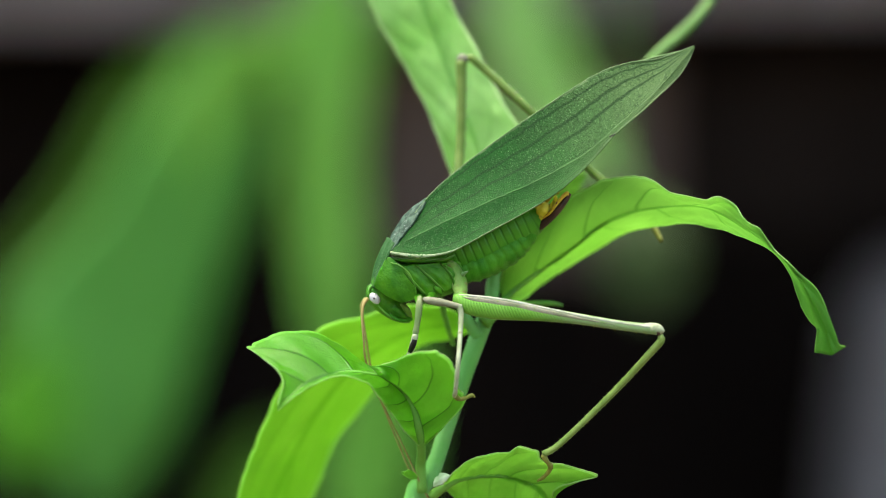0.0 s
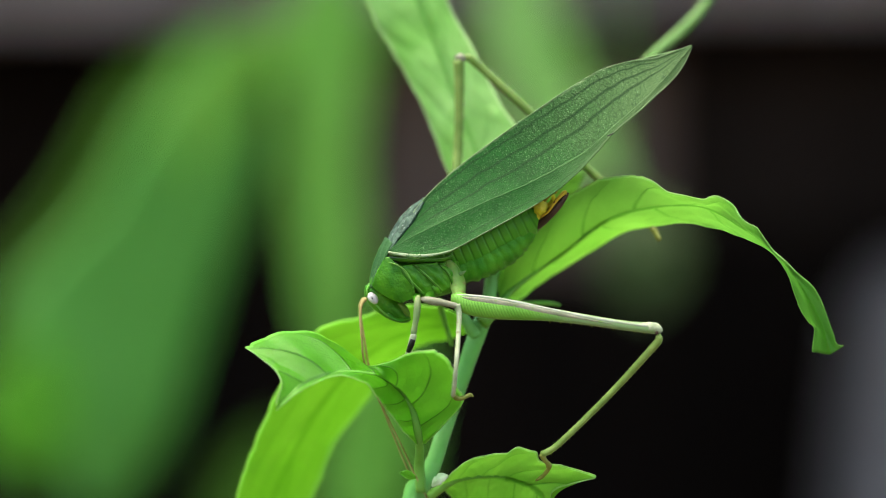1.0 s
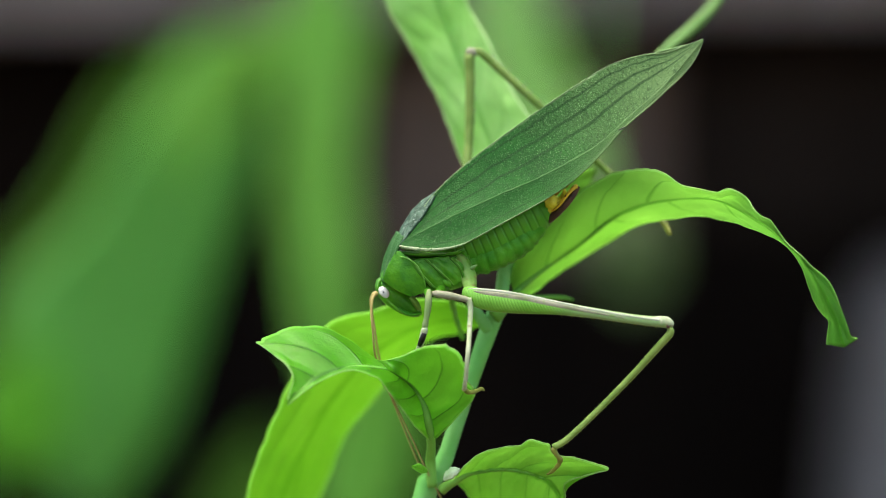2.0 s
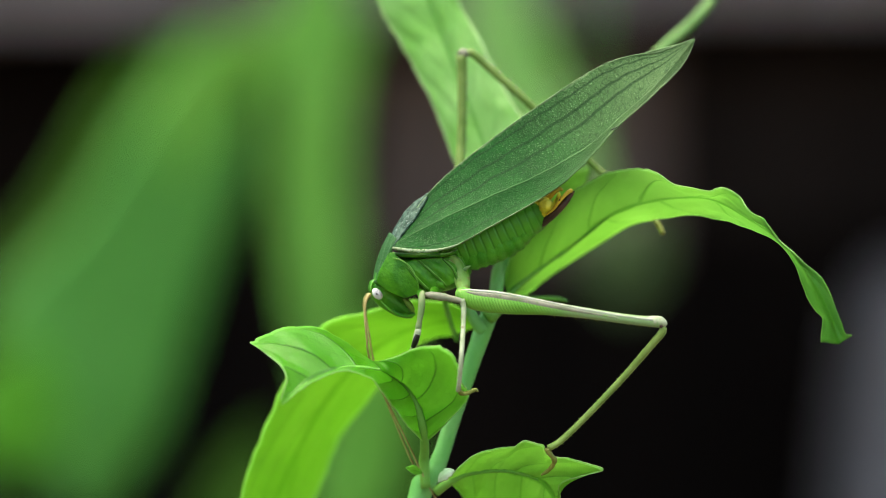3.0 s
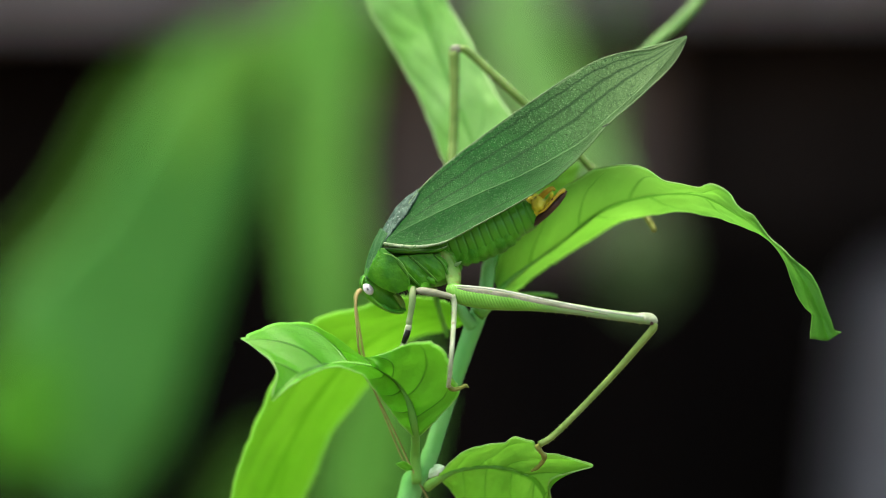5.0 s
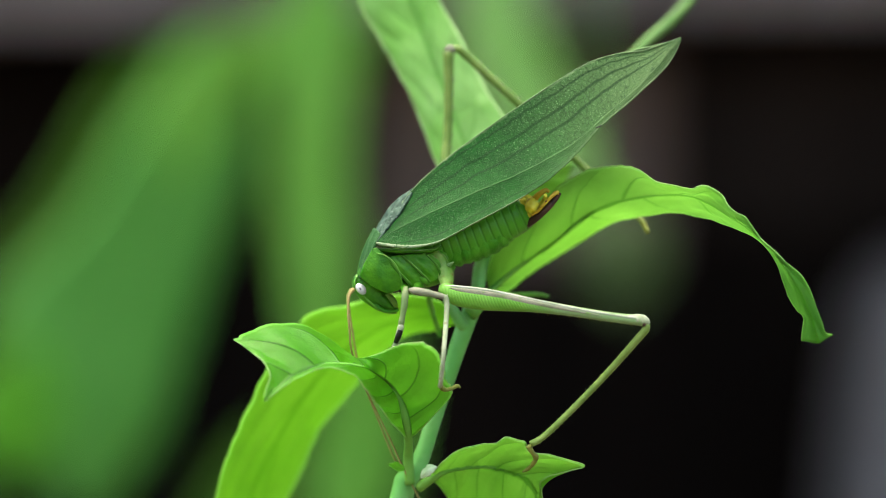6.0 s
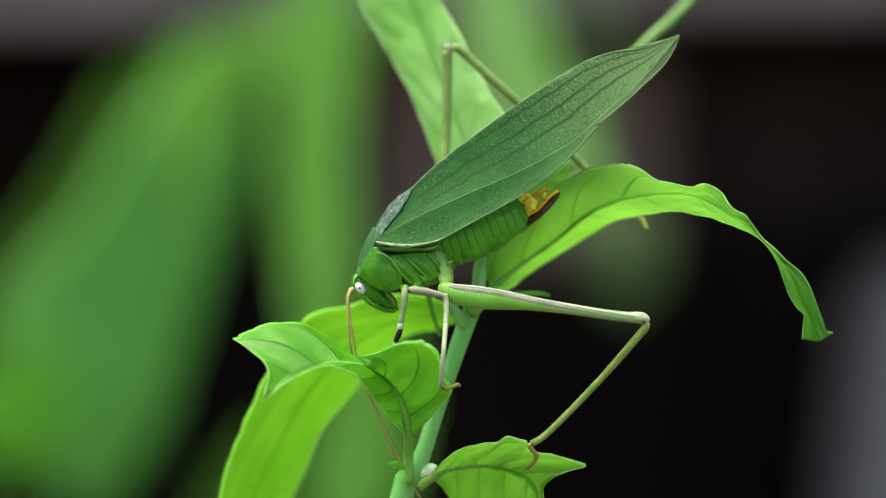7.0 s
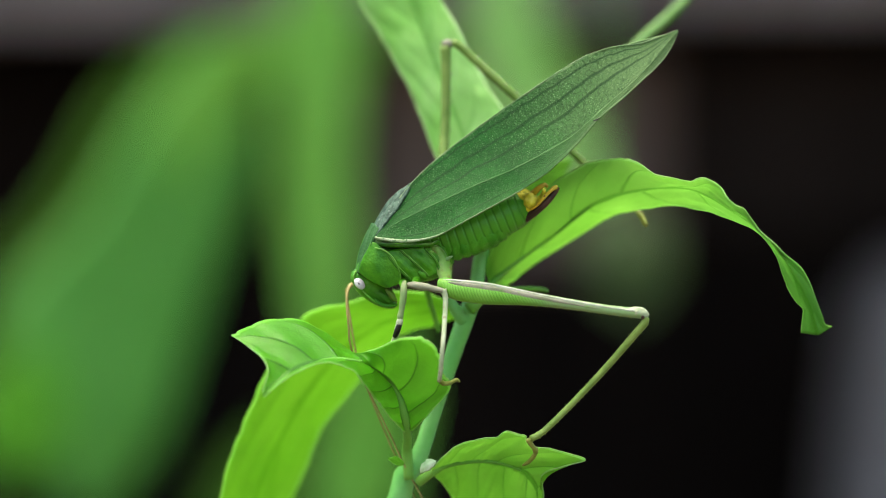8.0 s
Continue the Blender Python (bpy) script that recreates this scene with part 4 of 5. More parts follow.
wing = blade("fore_wing",
    [(-6.76, 0.3, 0.68), (-3.67, -0.3, 2.47), (1.2, -0.5, 4.87), (6.44, -0.55, 7.34), (12.43, -0.6, 10.03), (18.41, -0.6, 13.4), (23.67, -0.4, 18.05), (28.61, 0.4, 22.6), (33.12, 1.8, 28.14)],
    [(-6.89, -0.4, 0), (-3.28, -1.7, -0.37), (0.82, -2.4, 0.3), (5.65, -2.4, 2.9), (11.62, -2, 6.26), (16.08, -2.2, 9.31), (19.83, -1.8, 13.05), (22.46, -1.5, 16.05), (25.87, -0.9, 19.07), (28.17, -0.3, 21.2), (30.5, 0.5, 23.36), (32.23, 1.2, 25.68), (33.22, 2, 28.01)],
    [(-6.17, 1.2, 1.58), (-4.67, 1.6, 4.37), (-2.04, 2.2, 7.86), (1.21, 2.6, 10.97), (5.75, 2.8, 14.53), (11.05, 2.9, 18.4), (16.36, 3, 22.04), (20.91, 3, 24.77), (24.68, 2.8, 26.04), (28.29, 2.6, 26.55), (31.05, 2.2, 27.5), (33.22, 2, 28.31)],
    WING, katydid, "leaf-like green fore-wing with netted veins", long=120, wide=22, bulge=0.3, ripple=0.10, seed=21.0, thick=0.16, at=(-6.34, 2, 0.83))
limb("wing_rim", [(-7.04, -0.3, 0.3, 0.14, 0.09), (-5.16, -1.1, 0, 0.2, 0.1), (-2.91, -1.8, -0.15, 0.2, 0.1), (-0.67, -2.2, 0.07, 0.16, 0.1), (0.97, -2.4, 0.52, 0.10, 0.09), (2.31, -2.4, 1.12, 0.04, 0.04)], LACE, wing, "creamy white lacy front rim", steps=60, sides=10, shape=lambda s, a: 1 + 0.8 * noise.noise(Vector((s * 60, a, 2))))
limb("torn_edge", [(21.7, -1.7, 15.89, 0.04, 0.07), (22.16, -1.6, 16.04, 0.1, 0.09), (22.61, -1.5, 16.27, 0.04, 0.07)], DARK, wing, "dark nick in the wing edge", steps=8, sides=8)
limb("wing_rim", [(0.97, -2.5, 0.37, 0.06, 0.06), (5.65, -2.5, 2.98, 0.05, 0.05), (11.62, -2.1, 6.33, 0.05, 0.05), (16.12, -1.5, 9.4, 0.05, 0.05), (22.54, -0.5, 16.17, 0.05, 0.05), (28.26, 0.6, 21.27, 0.05, 0.05), (32.26, 1.5, 25.7, 0.05, 0.05)], RIM, wing, "pale front edge", steps=60, sides=8)
limb("wing_rim", [(-6.17, 1.2, 1.58, 0.08, 0.08), (-4.67, 1.5, 4.37, 0.08, 0.08), (-2.04, 2.1, 7.85, 0.08, 0.08), (1.21, 2.5, 10.96, 0.08, 0.08), (5.75, 2.7, 14.53, 0.08, 0.08), (11.05, 2.8, 18.39, 0.08, 0.08), (16.36, 2.9, 22.03, 0.08, 0.08), (20.9, 2.9, 24.76, 0.08, 0.08), (24.67, 2.7, 26.03, 0.08, 0.08), (28.28, 2.5, 26.54, 0.08, 0.08), (31.04, 2.1, 27.49, 0.08, 0.08), (33.22, 2, 28.31, 0.06, 0.06)], RIM, wing, "pale hind rim", steps=60, sides=8)
blade("fore_wing", [(-6.86, 5, 1.22), (-1.84, 7, 5.83), (6.62, 8, 10.85), (16.63, 8, 17.78), (25.78, 7, 23.1), (33.18, 3, 28.1)], [(-6.48, 8.5, -0.31), (0.46, 10, 0.08), (8.99, 10, 4.34), (16.68, 9, 10.89), (25.02, 7, 19.26), (33.18, 3, 27.95)], [(-6.23, 4, 2.05), (-2.05, 4, 7.68), (5.78, 4, 14.36), (16.41, 4, 21.89), (24.93, 4, 25.91), (33.18, 3, 28.18)], WING, katydid, "leaf-like green fore-wing of the far side", long=70, wide=12, bulge=0.4, ripple=0.1, seed=24.0, at=(-6.42, 6, 0.84))
blade("wing_shoulder", [(-7.08, 1.4, 1.21), (-5.73, 1.6, 3.39), (-4.23, 2, 5.51), (-2.72, 2.4, 7.26)], [(-6.91, 0.4, 0.38), (-5.41, 0.6, 2.48), (-3.69, 1, 4.74), (-2.41, 1.8, 7.02)], [(-7.27, 3, 1.89), (-6.06, 3, 4.09), (-4.47, 3, 6.06), (-2.35, 3, 7.65)], WING_BACK, katydid, "grey netted shoulder of the wings", long=26, wide=8, bulge=0.2, ripple=0.15, thick=0.3)


def spines(parent, stations, count, size, material, side, lo=0.1, hi=0.97, name="spine"):
    p = even(stations, 60)
    for k in range(count):
        i = int((lo + (hi - lo) * k / (count - 1)) * 58)
        c, t = p[i, :3], p[i + 1, :3] - p[i, :3]
        t = t / np.linalg.norm(t)
        up = np.cross((0, 1.0, 0), t) * side
        bm = bmesh.new()
        bmesh.ops.create_cone(bm, segments=6, radius1=size * 0.3, radius2=0.02, depth=size, cap_ends=True)
        turn = Vector(up + 0.5 * t).to_track_quat("Z", "Y").to_matrix().to_4x4()
        bm.transform(Matrix.Translation(Vector(c + up * (p[i, 3] + size * 0.3))) @ turn)
        part(name, bm, material, parent)


# near hind leg
thigh_line = [(1.49, -2.2, -5.73, 0.67, 0.67), (2.31, -2.5, -5.88, 1.04, 0.89), (3.57, -2.8, -6.46, 1.34, 1.04), (6.38, -3.4, -6.86, 1.45, 1.04), (9.7, -4, -7.18, 1.26, 0.89), (13.38, -4.4, -7.58, 0.92, 0.67), (18.16, -4.8, -8.19, 0.7, 0.59), (23.31, -5, -8.92, 0.63, 0.52), (26.63, -5, -9.29, 0.66, 0.59), (28.03, -5, -9.44, 0.66, 0.59)]
hind_femur = limb("hind_femur", thigh_line, THIGH, katydid, "swollen green thigh of the hind leg", steps=70, sides=20, at=(1.79, -2, -5.59))
# Whitish upper edge; the highlight along it is put into the colour too.
limb("femur_crest", [(2.08, -2.89, -5.17, 0.06, 0.2), (4.15, -3.4, -5.36, 0.2, 0.2), (7.11, -3.96, -5.66, 0.22, 0.2), (10.05, -4.42, -6.14, 0.21, 0.2), (13.36, -4.72, -6.82, 0.2, 0.2), (18.14, -5.15, -7.76, 0.21, 0.22), (23.28, -5.33, -8.61, 0.19, 0.22), (26.96, -5.42, -9.05, 0.19, 0.22)], RIDGE, hind_femur, "whitish upper edge of the thigh, highlight put into its colour", steps=50, sides=12)
limb("femur_stripe", [(2.67, -3.35, -5.47, 0.04, 0.12), (4.52, -3.84, -5.87, 0.37, 0.12), (7.46, -4.41, -6.26, 0.44, 0.12), (10.41, -4.78, -6.71, 0.4, 0.12), (13.35, -4.97, -7.24, 0.32, 0.12), (17.39, -5.28, -7.97, 0.22, 0.12), (22.54, -5.45, -8.81, 0.06, 0.12)], PINK_LEG, hind_femur, "pinkish stripe along the thigh", steps=40, sides=10)
spines(hind_femur, thigh_line, 10, 0.35, BROWN, 1, 0.5, 0.97)
knee = limb("knee", [(26.11, -5, -9.15, 0.52, 0.52), (27, -5, -9.22, 0.7, 0.59), (27.73, -5, -9.29, 0.74, 0.63), (28.4, -5, -9.52, 0.63, 0.55), (28.77, -5, -9.81, 0.33, 0.33)], PALE_LEG, hind_femur, "pale knee joint", steps=24, sides=14, shape=lambda s, a: 1 + 0.16 * noise.noise(Vector((s * 6, 1.5 * math.cos(a), 1.5 * math.sin(a)))))
ball("knee_mark", (28.13, -5.45, -9.87), (0.24, 0.12, 0.3), UMBER, knee, "dark brown mark", lumps=0.25)
shin_line = [(28.18, -5, -9.81, 0.37, 0.37), (28.32, -5, -10.55, 0.52, 0.44), (27.03, -4.6, -12.19, 0.48, 0.44), (23.43, -3.4, -16.54, 0.44, 0.41), (18.98, -3.4, -21.28, 0.41, 0.37), (15.27, -3.6, -24.9, 0.41, 0.37), (13.48, -3.8, -25.99, 0.44, 0.41)]
hind_tibia = limb("hind_tibia", shin_line, SHIN, katydid, "long spiny olive shin of the hind leg", steps=50, sides=12, at=(28.18, -5, -9.81))
spines(hind_tibia, shin_line, 26, 0.23, SHIN, -1, 0.12, 0.97)
spines(hind_tibia, shin_line, 22, 0.22, SHIN, 1, 0.12, 0.97)
limb("hind_tarsus", [(13.33, -3.8, -25.99, 0.37, 0.37), (13.79, -3.5, -26.84, 0.27, 0.3), (14.34, -2.8, -27.57, 0.33, 0.33), (14.17, -1.8, -28.4, 0.25, 0.3), (13.53, -1, -29.23, 0.24, 0.22), (12.72, -0.6, -29.79, 0.12, 0.12)], BROWN, katydid, "brown jointed foot", steps=30, sides=10, shape=lambda s, a: 1 + 0.22 * abs(math.sin(s * 4 * math.pi)))

# far hind leg
far_line = [(2.39, 9, -4.94, 0.93, 0.77), (2.18, 11, 0.08, 1.01, 0.78), (1.95, 12, 4.76, 0.86, 0.7), (1.88, 13, 10.25, 0.7, 0.63), (2.2, 14, 15.77, 0.63, 0.55), (2.28, 14, 21.27, 0.63, 0.55), (2.2, 14, 25.58, 0.71, 0.63), (2.12, 14, 26.99, 0.78, 0.71)]
far_femur = limb("hind_femur", far_line, SHIN, katydid, "olive thigh of the far hind leg", steps=60, sides=14)
spines(far_femur, far_line, 8, 0.45, PALE_LEG, 1, 0.5, 0.9)
ball("knee", (2.43, 14, 27.31), (0.85, 0.7, 0.68), PINK_LEG, far_femur, "brownish knee joint", lumps=0.2)
far_shin = [(2.98, 14, 27.54, 0.47, 0.47), (3.92, 14, 27.15, 0.55, 0.47), (7.55, 14.5, 23.97, 0.55, 0.47), (12.28, 15, 19.76, 0.55, 0.47), (17.82, 15.5, 14.43, 0.51, 0.47), (22.98, 16, 9.71, 0.47, 0.47), (27.24, 15, 5.98, 0.39, 0.39), (28.63, 13, 4.46, 0.39, 0.39)]
far_tibia = limb("hind_tibia", far_shin, SHIN, katydid, "long spiny olive shin of the far hind leg", steps=50, sides=12)
spines(far_tibia, far_shin, 22, 0.5, PALE_LEG, -1, 0.08, 0.97)
limb("hind_tarsus", [(28.63, 13, 4.62, 0.39, 0.39), (29.16, 12, 3.82, 0.39, 0.39), (29.58, 11.5, 3.04, 0.35, 0.35), (29.93, 11, 2.25, 0.31, 0.31)], BROWN, katydid, "brown jointed foot", steps=16, sides=10, shape=lambda s, a: 1 + 0.2 * abs(math.sin(s * 3 * math.pi)))

# middle legs
limb("mid_femur", [(-2.54, -1.6, -5.89, 0.3, 0.3), (-2.01, -2.3, -5.92, 0.45, 0.45), (-0.89, -3, -6.09, 0.52, 0.45), (0.59, -3.4, -6.34, 0.42, 0.37), (1.78, -3.6, -6.6, 0.37, 0.36), (2.3, -3.6, -6.74, 0.26, 0.26)], PINK_LEG, katydid, "short pinkish thigh of the middle leg", steps=24, sides=12)
mid_line = [(2.08, -3.6, -6.45, 0.41, 0.37), (2.37, -3.6, -7.71, 0.37, 0.37), (2.29, -4.6, -10.27, 0.32, 0.32), (2.05, -6.6, -13.87, 0.29, 0.29), (1.77, -5.6, -17.23, 0.29, 0.29), (1.63, -4.4, -18.4, 0.3, 0.3)]
mid_tibia = limb("mid_tibia", mid_line, PALE_LEG, katydid, "pale straight shin of the middle leg", steps=40, sides=12)
spines(mid_tibia, mid_line, 9, 0.25, PALE_LEG, 1, 0.2, 0.95)
limb("mid_tarsus", [(1.63, -4.4, -18.26, 0.3, 0.3), (2.22, -3.9, -18.8, 0.27, 0.27), (3.12, -2.9, -18.72, 0.24, 0.24), (3.94, -2.4, -18.38, 0.21, 0.21), (4.32, -2.4, -18.68, 0.1, 0.1)], BROWN, katydid, "brown clasping foot", steps=24, sides=10, shape=lambda s, a: 1 + 0.2 * abs(math.sin(s * 3 * math.pi)))
limb("mid_tibia", [(-0.31, 9, -6.1, 0.39, 0.39), (0.15, 10, -8.06, 0.39, 0.39), (0.85, 11, -10.42, 0.35, 0.35), (1.48, 12, -12.24, 0.35, 0.35), (1.72, 12, -12.55, 0.23, 0.23)], BODY_LIGHT, katydid, "green leg of the far side", steps=24, sides=10)

# front leg
limb("fore_femur", [(-3.06, -1.6, -5.52, 0.3, 0.3), (-3.13, -2.2, -6.33, 0.45, 0.45), (-3.2, -2.6, -7.73, 0.46, 0.45), (-3.42, -2.8, -9.29, 0.37, 0.37), (-3.57, -2.8, -10.11, 0.43, 0.42), (-3.6, -2.8, -10.63, 0.3, 0.3)], LEG_GREEN, katydid, "translucent greenish thigh of the front leg", steps=24, sides=12)
fore_tibia = limb("fore_tibia", [(-3.57, -2.8, -10.4, 0.37, 0.37), (-3.64, -2.8, -10.77, 0.45, 0.41), (-3.79, -2.6, -11.38, 0.45, 0.45), (-4.17, -2.2, -12.73, 0.41, 0.41), (-4.62, -1.8, -13.94, 0.37, 0.37), (-5.08, -1, -15.25, 0.34, 0.34), (-5.25, 0, -16.05, 0.3, 0.3)], PALE_LEG, katydid, "white shin of the front leg", steps=24, sides=12)
limb("black_spot", [(-3.64, -3.2, -11.13, 0.33, 0.22), (-3.94, -3, -11.96, 0.4, 0.3), (-4.31, -2.6, -12.79, 0.3, 0.22)], DARK, fore_tibia, "black hearing patch", steps=14, sides=12)


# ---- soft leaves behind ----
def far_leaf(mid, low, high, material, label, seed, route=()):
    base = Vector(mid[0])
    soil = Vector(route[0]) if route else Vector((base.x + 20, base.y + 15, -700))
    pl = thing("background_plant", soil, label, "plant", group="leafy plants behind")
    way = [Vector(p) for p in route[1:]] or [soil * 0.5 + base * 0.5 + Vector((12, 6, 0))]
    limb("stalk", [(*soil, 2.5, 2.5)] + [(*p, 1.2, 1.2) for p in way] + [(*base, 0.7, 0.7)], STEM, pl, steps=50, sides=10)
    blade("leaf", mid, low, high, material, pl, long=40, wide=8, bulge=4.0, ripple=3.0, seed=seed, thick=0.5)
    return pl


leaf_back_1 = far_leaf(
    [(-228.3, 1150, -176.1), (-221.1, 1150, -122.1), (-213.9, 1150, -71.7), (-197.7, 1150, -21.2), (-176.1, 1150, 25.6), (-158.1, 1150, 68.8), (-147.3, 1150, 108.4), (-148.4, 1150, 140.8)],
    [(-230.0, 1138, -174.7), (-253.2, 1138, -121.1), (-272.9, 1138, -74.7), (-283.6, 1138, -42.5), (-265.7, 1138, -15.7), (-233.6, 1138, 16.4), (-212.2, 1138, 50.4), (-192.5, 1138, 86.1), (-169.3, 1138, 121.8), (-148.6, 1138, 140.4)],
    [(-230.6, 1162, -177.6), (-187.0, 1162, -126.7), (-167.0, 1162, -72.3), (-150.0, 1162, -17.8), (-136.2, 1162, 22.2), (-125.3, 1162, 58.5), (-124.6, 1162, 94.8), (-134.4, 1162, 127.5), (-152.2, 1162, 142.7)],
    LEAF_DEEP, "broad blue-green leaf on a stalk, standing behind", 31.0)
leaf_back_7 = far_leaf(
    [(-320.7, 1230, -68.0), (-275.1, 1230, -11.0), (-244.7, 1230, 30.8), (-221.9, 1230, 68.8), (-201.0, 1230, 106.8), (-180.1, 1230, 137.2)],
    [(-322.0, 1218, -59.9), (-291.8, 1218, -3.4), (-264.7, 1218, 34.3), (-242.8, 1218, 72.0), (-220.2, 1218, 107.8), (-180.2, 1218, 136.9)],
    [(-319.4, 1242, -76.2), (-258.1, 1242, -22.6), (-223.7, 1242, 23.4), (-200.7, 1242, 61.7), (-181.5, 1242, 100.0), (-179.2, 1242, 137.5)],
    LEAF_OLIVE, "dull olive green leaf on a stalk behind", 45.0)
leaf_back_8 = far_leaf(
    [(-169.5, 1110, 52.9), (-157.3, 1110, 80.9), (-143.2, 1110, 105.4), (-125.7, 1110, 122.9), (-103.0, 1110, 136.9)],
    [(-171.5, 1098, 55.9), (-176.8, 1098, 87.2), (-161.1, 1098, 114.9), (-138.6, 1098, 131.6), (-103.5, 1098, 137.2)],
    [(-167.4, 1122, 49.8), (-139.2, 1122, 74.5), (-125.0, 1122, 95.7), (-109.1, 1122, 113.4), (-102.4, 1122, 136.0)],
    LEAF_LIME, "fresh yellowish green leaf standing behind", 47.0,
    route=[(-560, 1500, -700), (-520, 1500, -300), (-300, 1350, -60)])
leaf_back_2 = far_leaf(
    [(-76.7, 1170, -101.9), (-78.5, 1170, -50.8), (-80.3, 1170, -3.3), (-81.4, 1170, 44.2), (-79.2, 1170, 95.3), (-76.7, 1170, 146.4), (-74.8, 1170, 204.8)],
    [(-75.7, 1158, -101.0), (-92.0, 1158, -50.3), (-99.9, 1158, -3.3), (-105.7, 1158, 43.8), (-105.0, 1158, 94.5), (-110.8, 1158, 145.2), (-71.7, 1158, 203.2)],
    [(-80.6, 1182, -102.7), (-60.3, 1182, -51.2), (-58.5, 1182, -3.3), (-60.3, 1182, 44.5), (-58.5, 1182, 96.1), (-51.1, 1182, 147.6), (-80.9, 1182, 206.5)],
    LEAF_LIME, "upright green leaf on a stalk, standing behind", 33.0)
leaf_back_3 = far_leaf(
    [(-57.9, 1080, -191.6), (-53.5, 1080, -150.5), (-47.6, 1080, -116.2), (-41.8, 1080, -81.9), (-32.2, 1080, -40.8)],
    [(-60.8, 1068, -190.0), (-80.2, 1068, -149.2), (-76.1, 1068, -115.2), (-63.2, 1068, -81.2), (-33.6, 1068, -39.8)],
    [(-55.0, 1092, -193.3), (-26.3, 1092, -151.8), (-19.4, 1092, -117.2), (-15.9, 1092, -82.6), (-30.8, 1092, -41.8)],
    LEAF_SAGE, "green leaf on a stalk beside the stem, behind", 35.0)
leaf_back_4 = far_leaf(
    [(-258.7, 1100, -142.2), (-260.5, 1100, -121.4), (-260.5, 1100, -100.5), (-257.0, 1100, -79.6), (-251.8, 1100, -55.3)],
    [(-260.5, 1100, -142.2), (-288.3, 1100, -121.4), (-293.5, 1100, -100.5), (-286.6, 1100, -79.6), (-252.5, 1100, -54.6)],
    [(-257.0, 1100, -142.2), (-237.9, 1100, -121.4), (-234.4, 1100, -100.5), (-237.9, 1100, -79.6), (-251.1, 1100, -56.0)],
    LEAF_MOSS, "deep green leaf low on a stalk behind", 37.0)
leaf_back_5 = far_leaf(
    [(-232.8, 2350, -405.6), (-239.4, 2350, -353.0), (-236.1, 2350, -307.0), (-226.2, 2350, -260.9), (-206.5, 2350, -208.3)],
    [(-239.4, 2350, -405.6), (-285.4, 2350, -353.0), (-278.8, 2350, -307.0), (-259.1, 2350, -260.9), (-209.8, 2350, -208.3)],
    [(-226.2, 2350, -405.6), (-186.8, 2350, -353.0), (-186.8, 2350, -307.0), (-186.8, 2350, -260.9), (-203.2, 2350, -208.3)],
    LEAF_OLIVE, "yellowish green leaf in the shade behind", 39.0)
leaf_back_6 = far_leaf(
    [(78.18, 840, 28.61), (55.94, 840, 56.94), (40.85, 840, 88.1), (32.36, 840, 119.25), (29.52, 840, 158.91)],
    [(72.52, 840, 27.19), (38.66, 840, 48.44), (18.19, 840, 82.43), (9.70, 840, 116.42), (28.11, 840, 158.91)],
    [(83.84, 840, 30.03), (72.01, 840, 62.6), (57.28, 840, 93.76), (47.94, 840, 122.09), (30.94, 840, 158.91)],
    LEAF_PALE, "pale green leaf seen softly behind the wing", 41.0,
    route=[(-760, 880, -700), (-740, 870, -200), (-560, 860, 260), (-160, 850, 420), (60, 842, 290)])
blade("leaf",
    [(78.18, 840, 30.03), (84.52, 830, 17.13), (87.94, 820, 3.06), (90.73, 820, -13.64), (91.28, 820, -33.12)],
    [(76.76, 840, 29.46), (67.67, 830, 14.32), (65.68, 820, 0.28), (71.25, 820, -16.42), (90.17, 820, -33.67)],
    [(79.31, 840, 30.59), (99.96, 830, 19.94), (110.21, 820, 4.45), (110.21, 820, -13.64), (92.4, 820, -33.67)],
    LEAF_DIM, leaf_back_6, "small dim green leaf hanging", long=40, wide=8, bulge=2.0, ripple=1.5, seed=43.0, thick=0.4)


# ---- how the wind moves it all: seconds, then right, up (mm) and degrees ----
def swing(x, z, deg):
    return Matrix.Translation((x * 0.001, 0, LEVEL + z * 0.001)) @ Matrix.Rotation(radians(-deg), 4, "Y") @ Matrix.Translation((0, 0, -LEVEL))


def gusty(rows):
    """The rows with the quick gusts set in between."""
    t, *cols = zip(*rows)
    more = [(g, np.interp(g, t, cols[0]) + x, np.interp(g, t, cols[1]) + z, np.interp(g, t, cols[2])) for g, x, z in GUSTS]
    return sorted([*rows, *more])


def sway(ob, rows):
    rest = ob.matrix_basis.copy()
    walk(ob, [(t, swing(x, z, d) @ rest) for t, x, z, d in rows])


def sway_part(ob, rows, carrier, rest_of_carrier):
    rest = ob.matrix_basis.copy()
    walk(ob, [(t, (swing(*c[1:]) @ rest_of_carrier).inverted() @ swing(x, z, d) @ rest_of_carrier @ rest)
              for (t, x, z, d), c in zip(gusty(rows), gusty(carrier))])


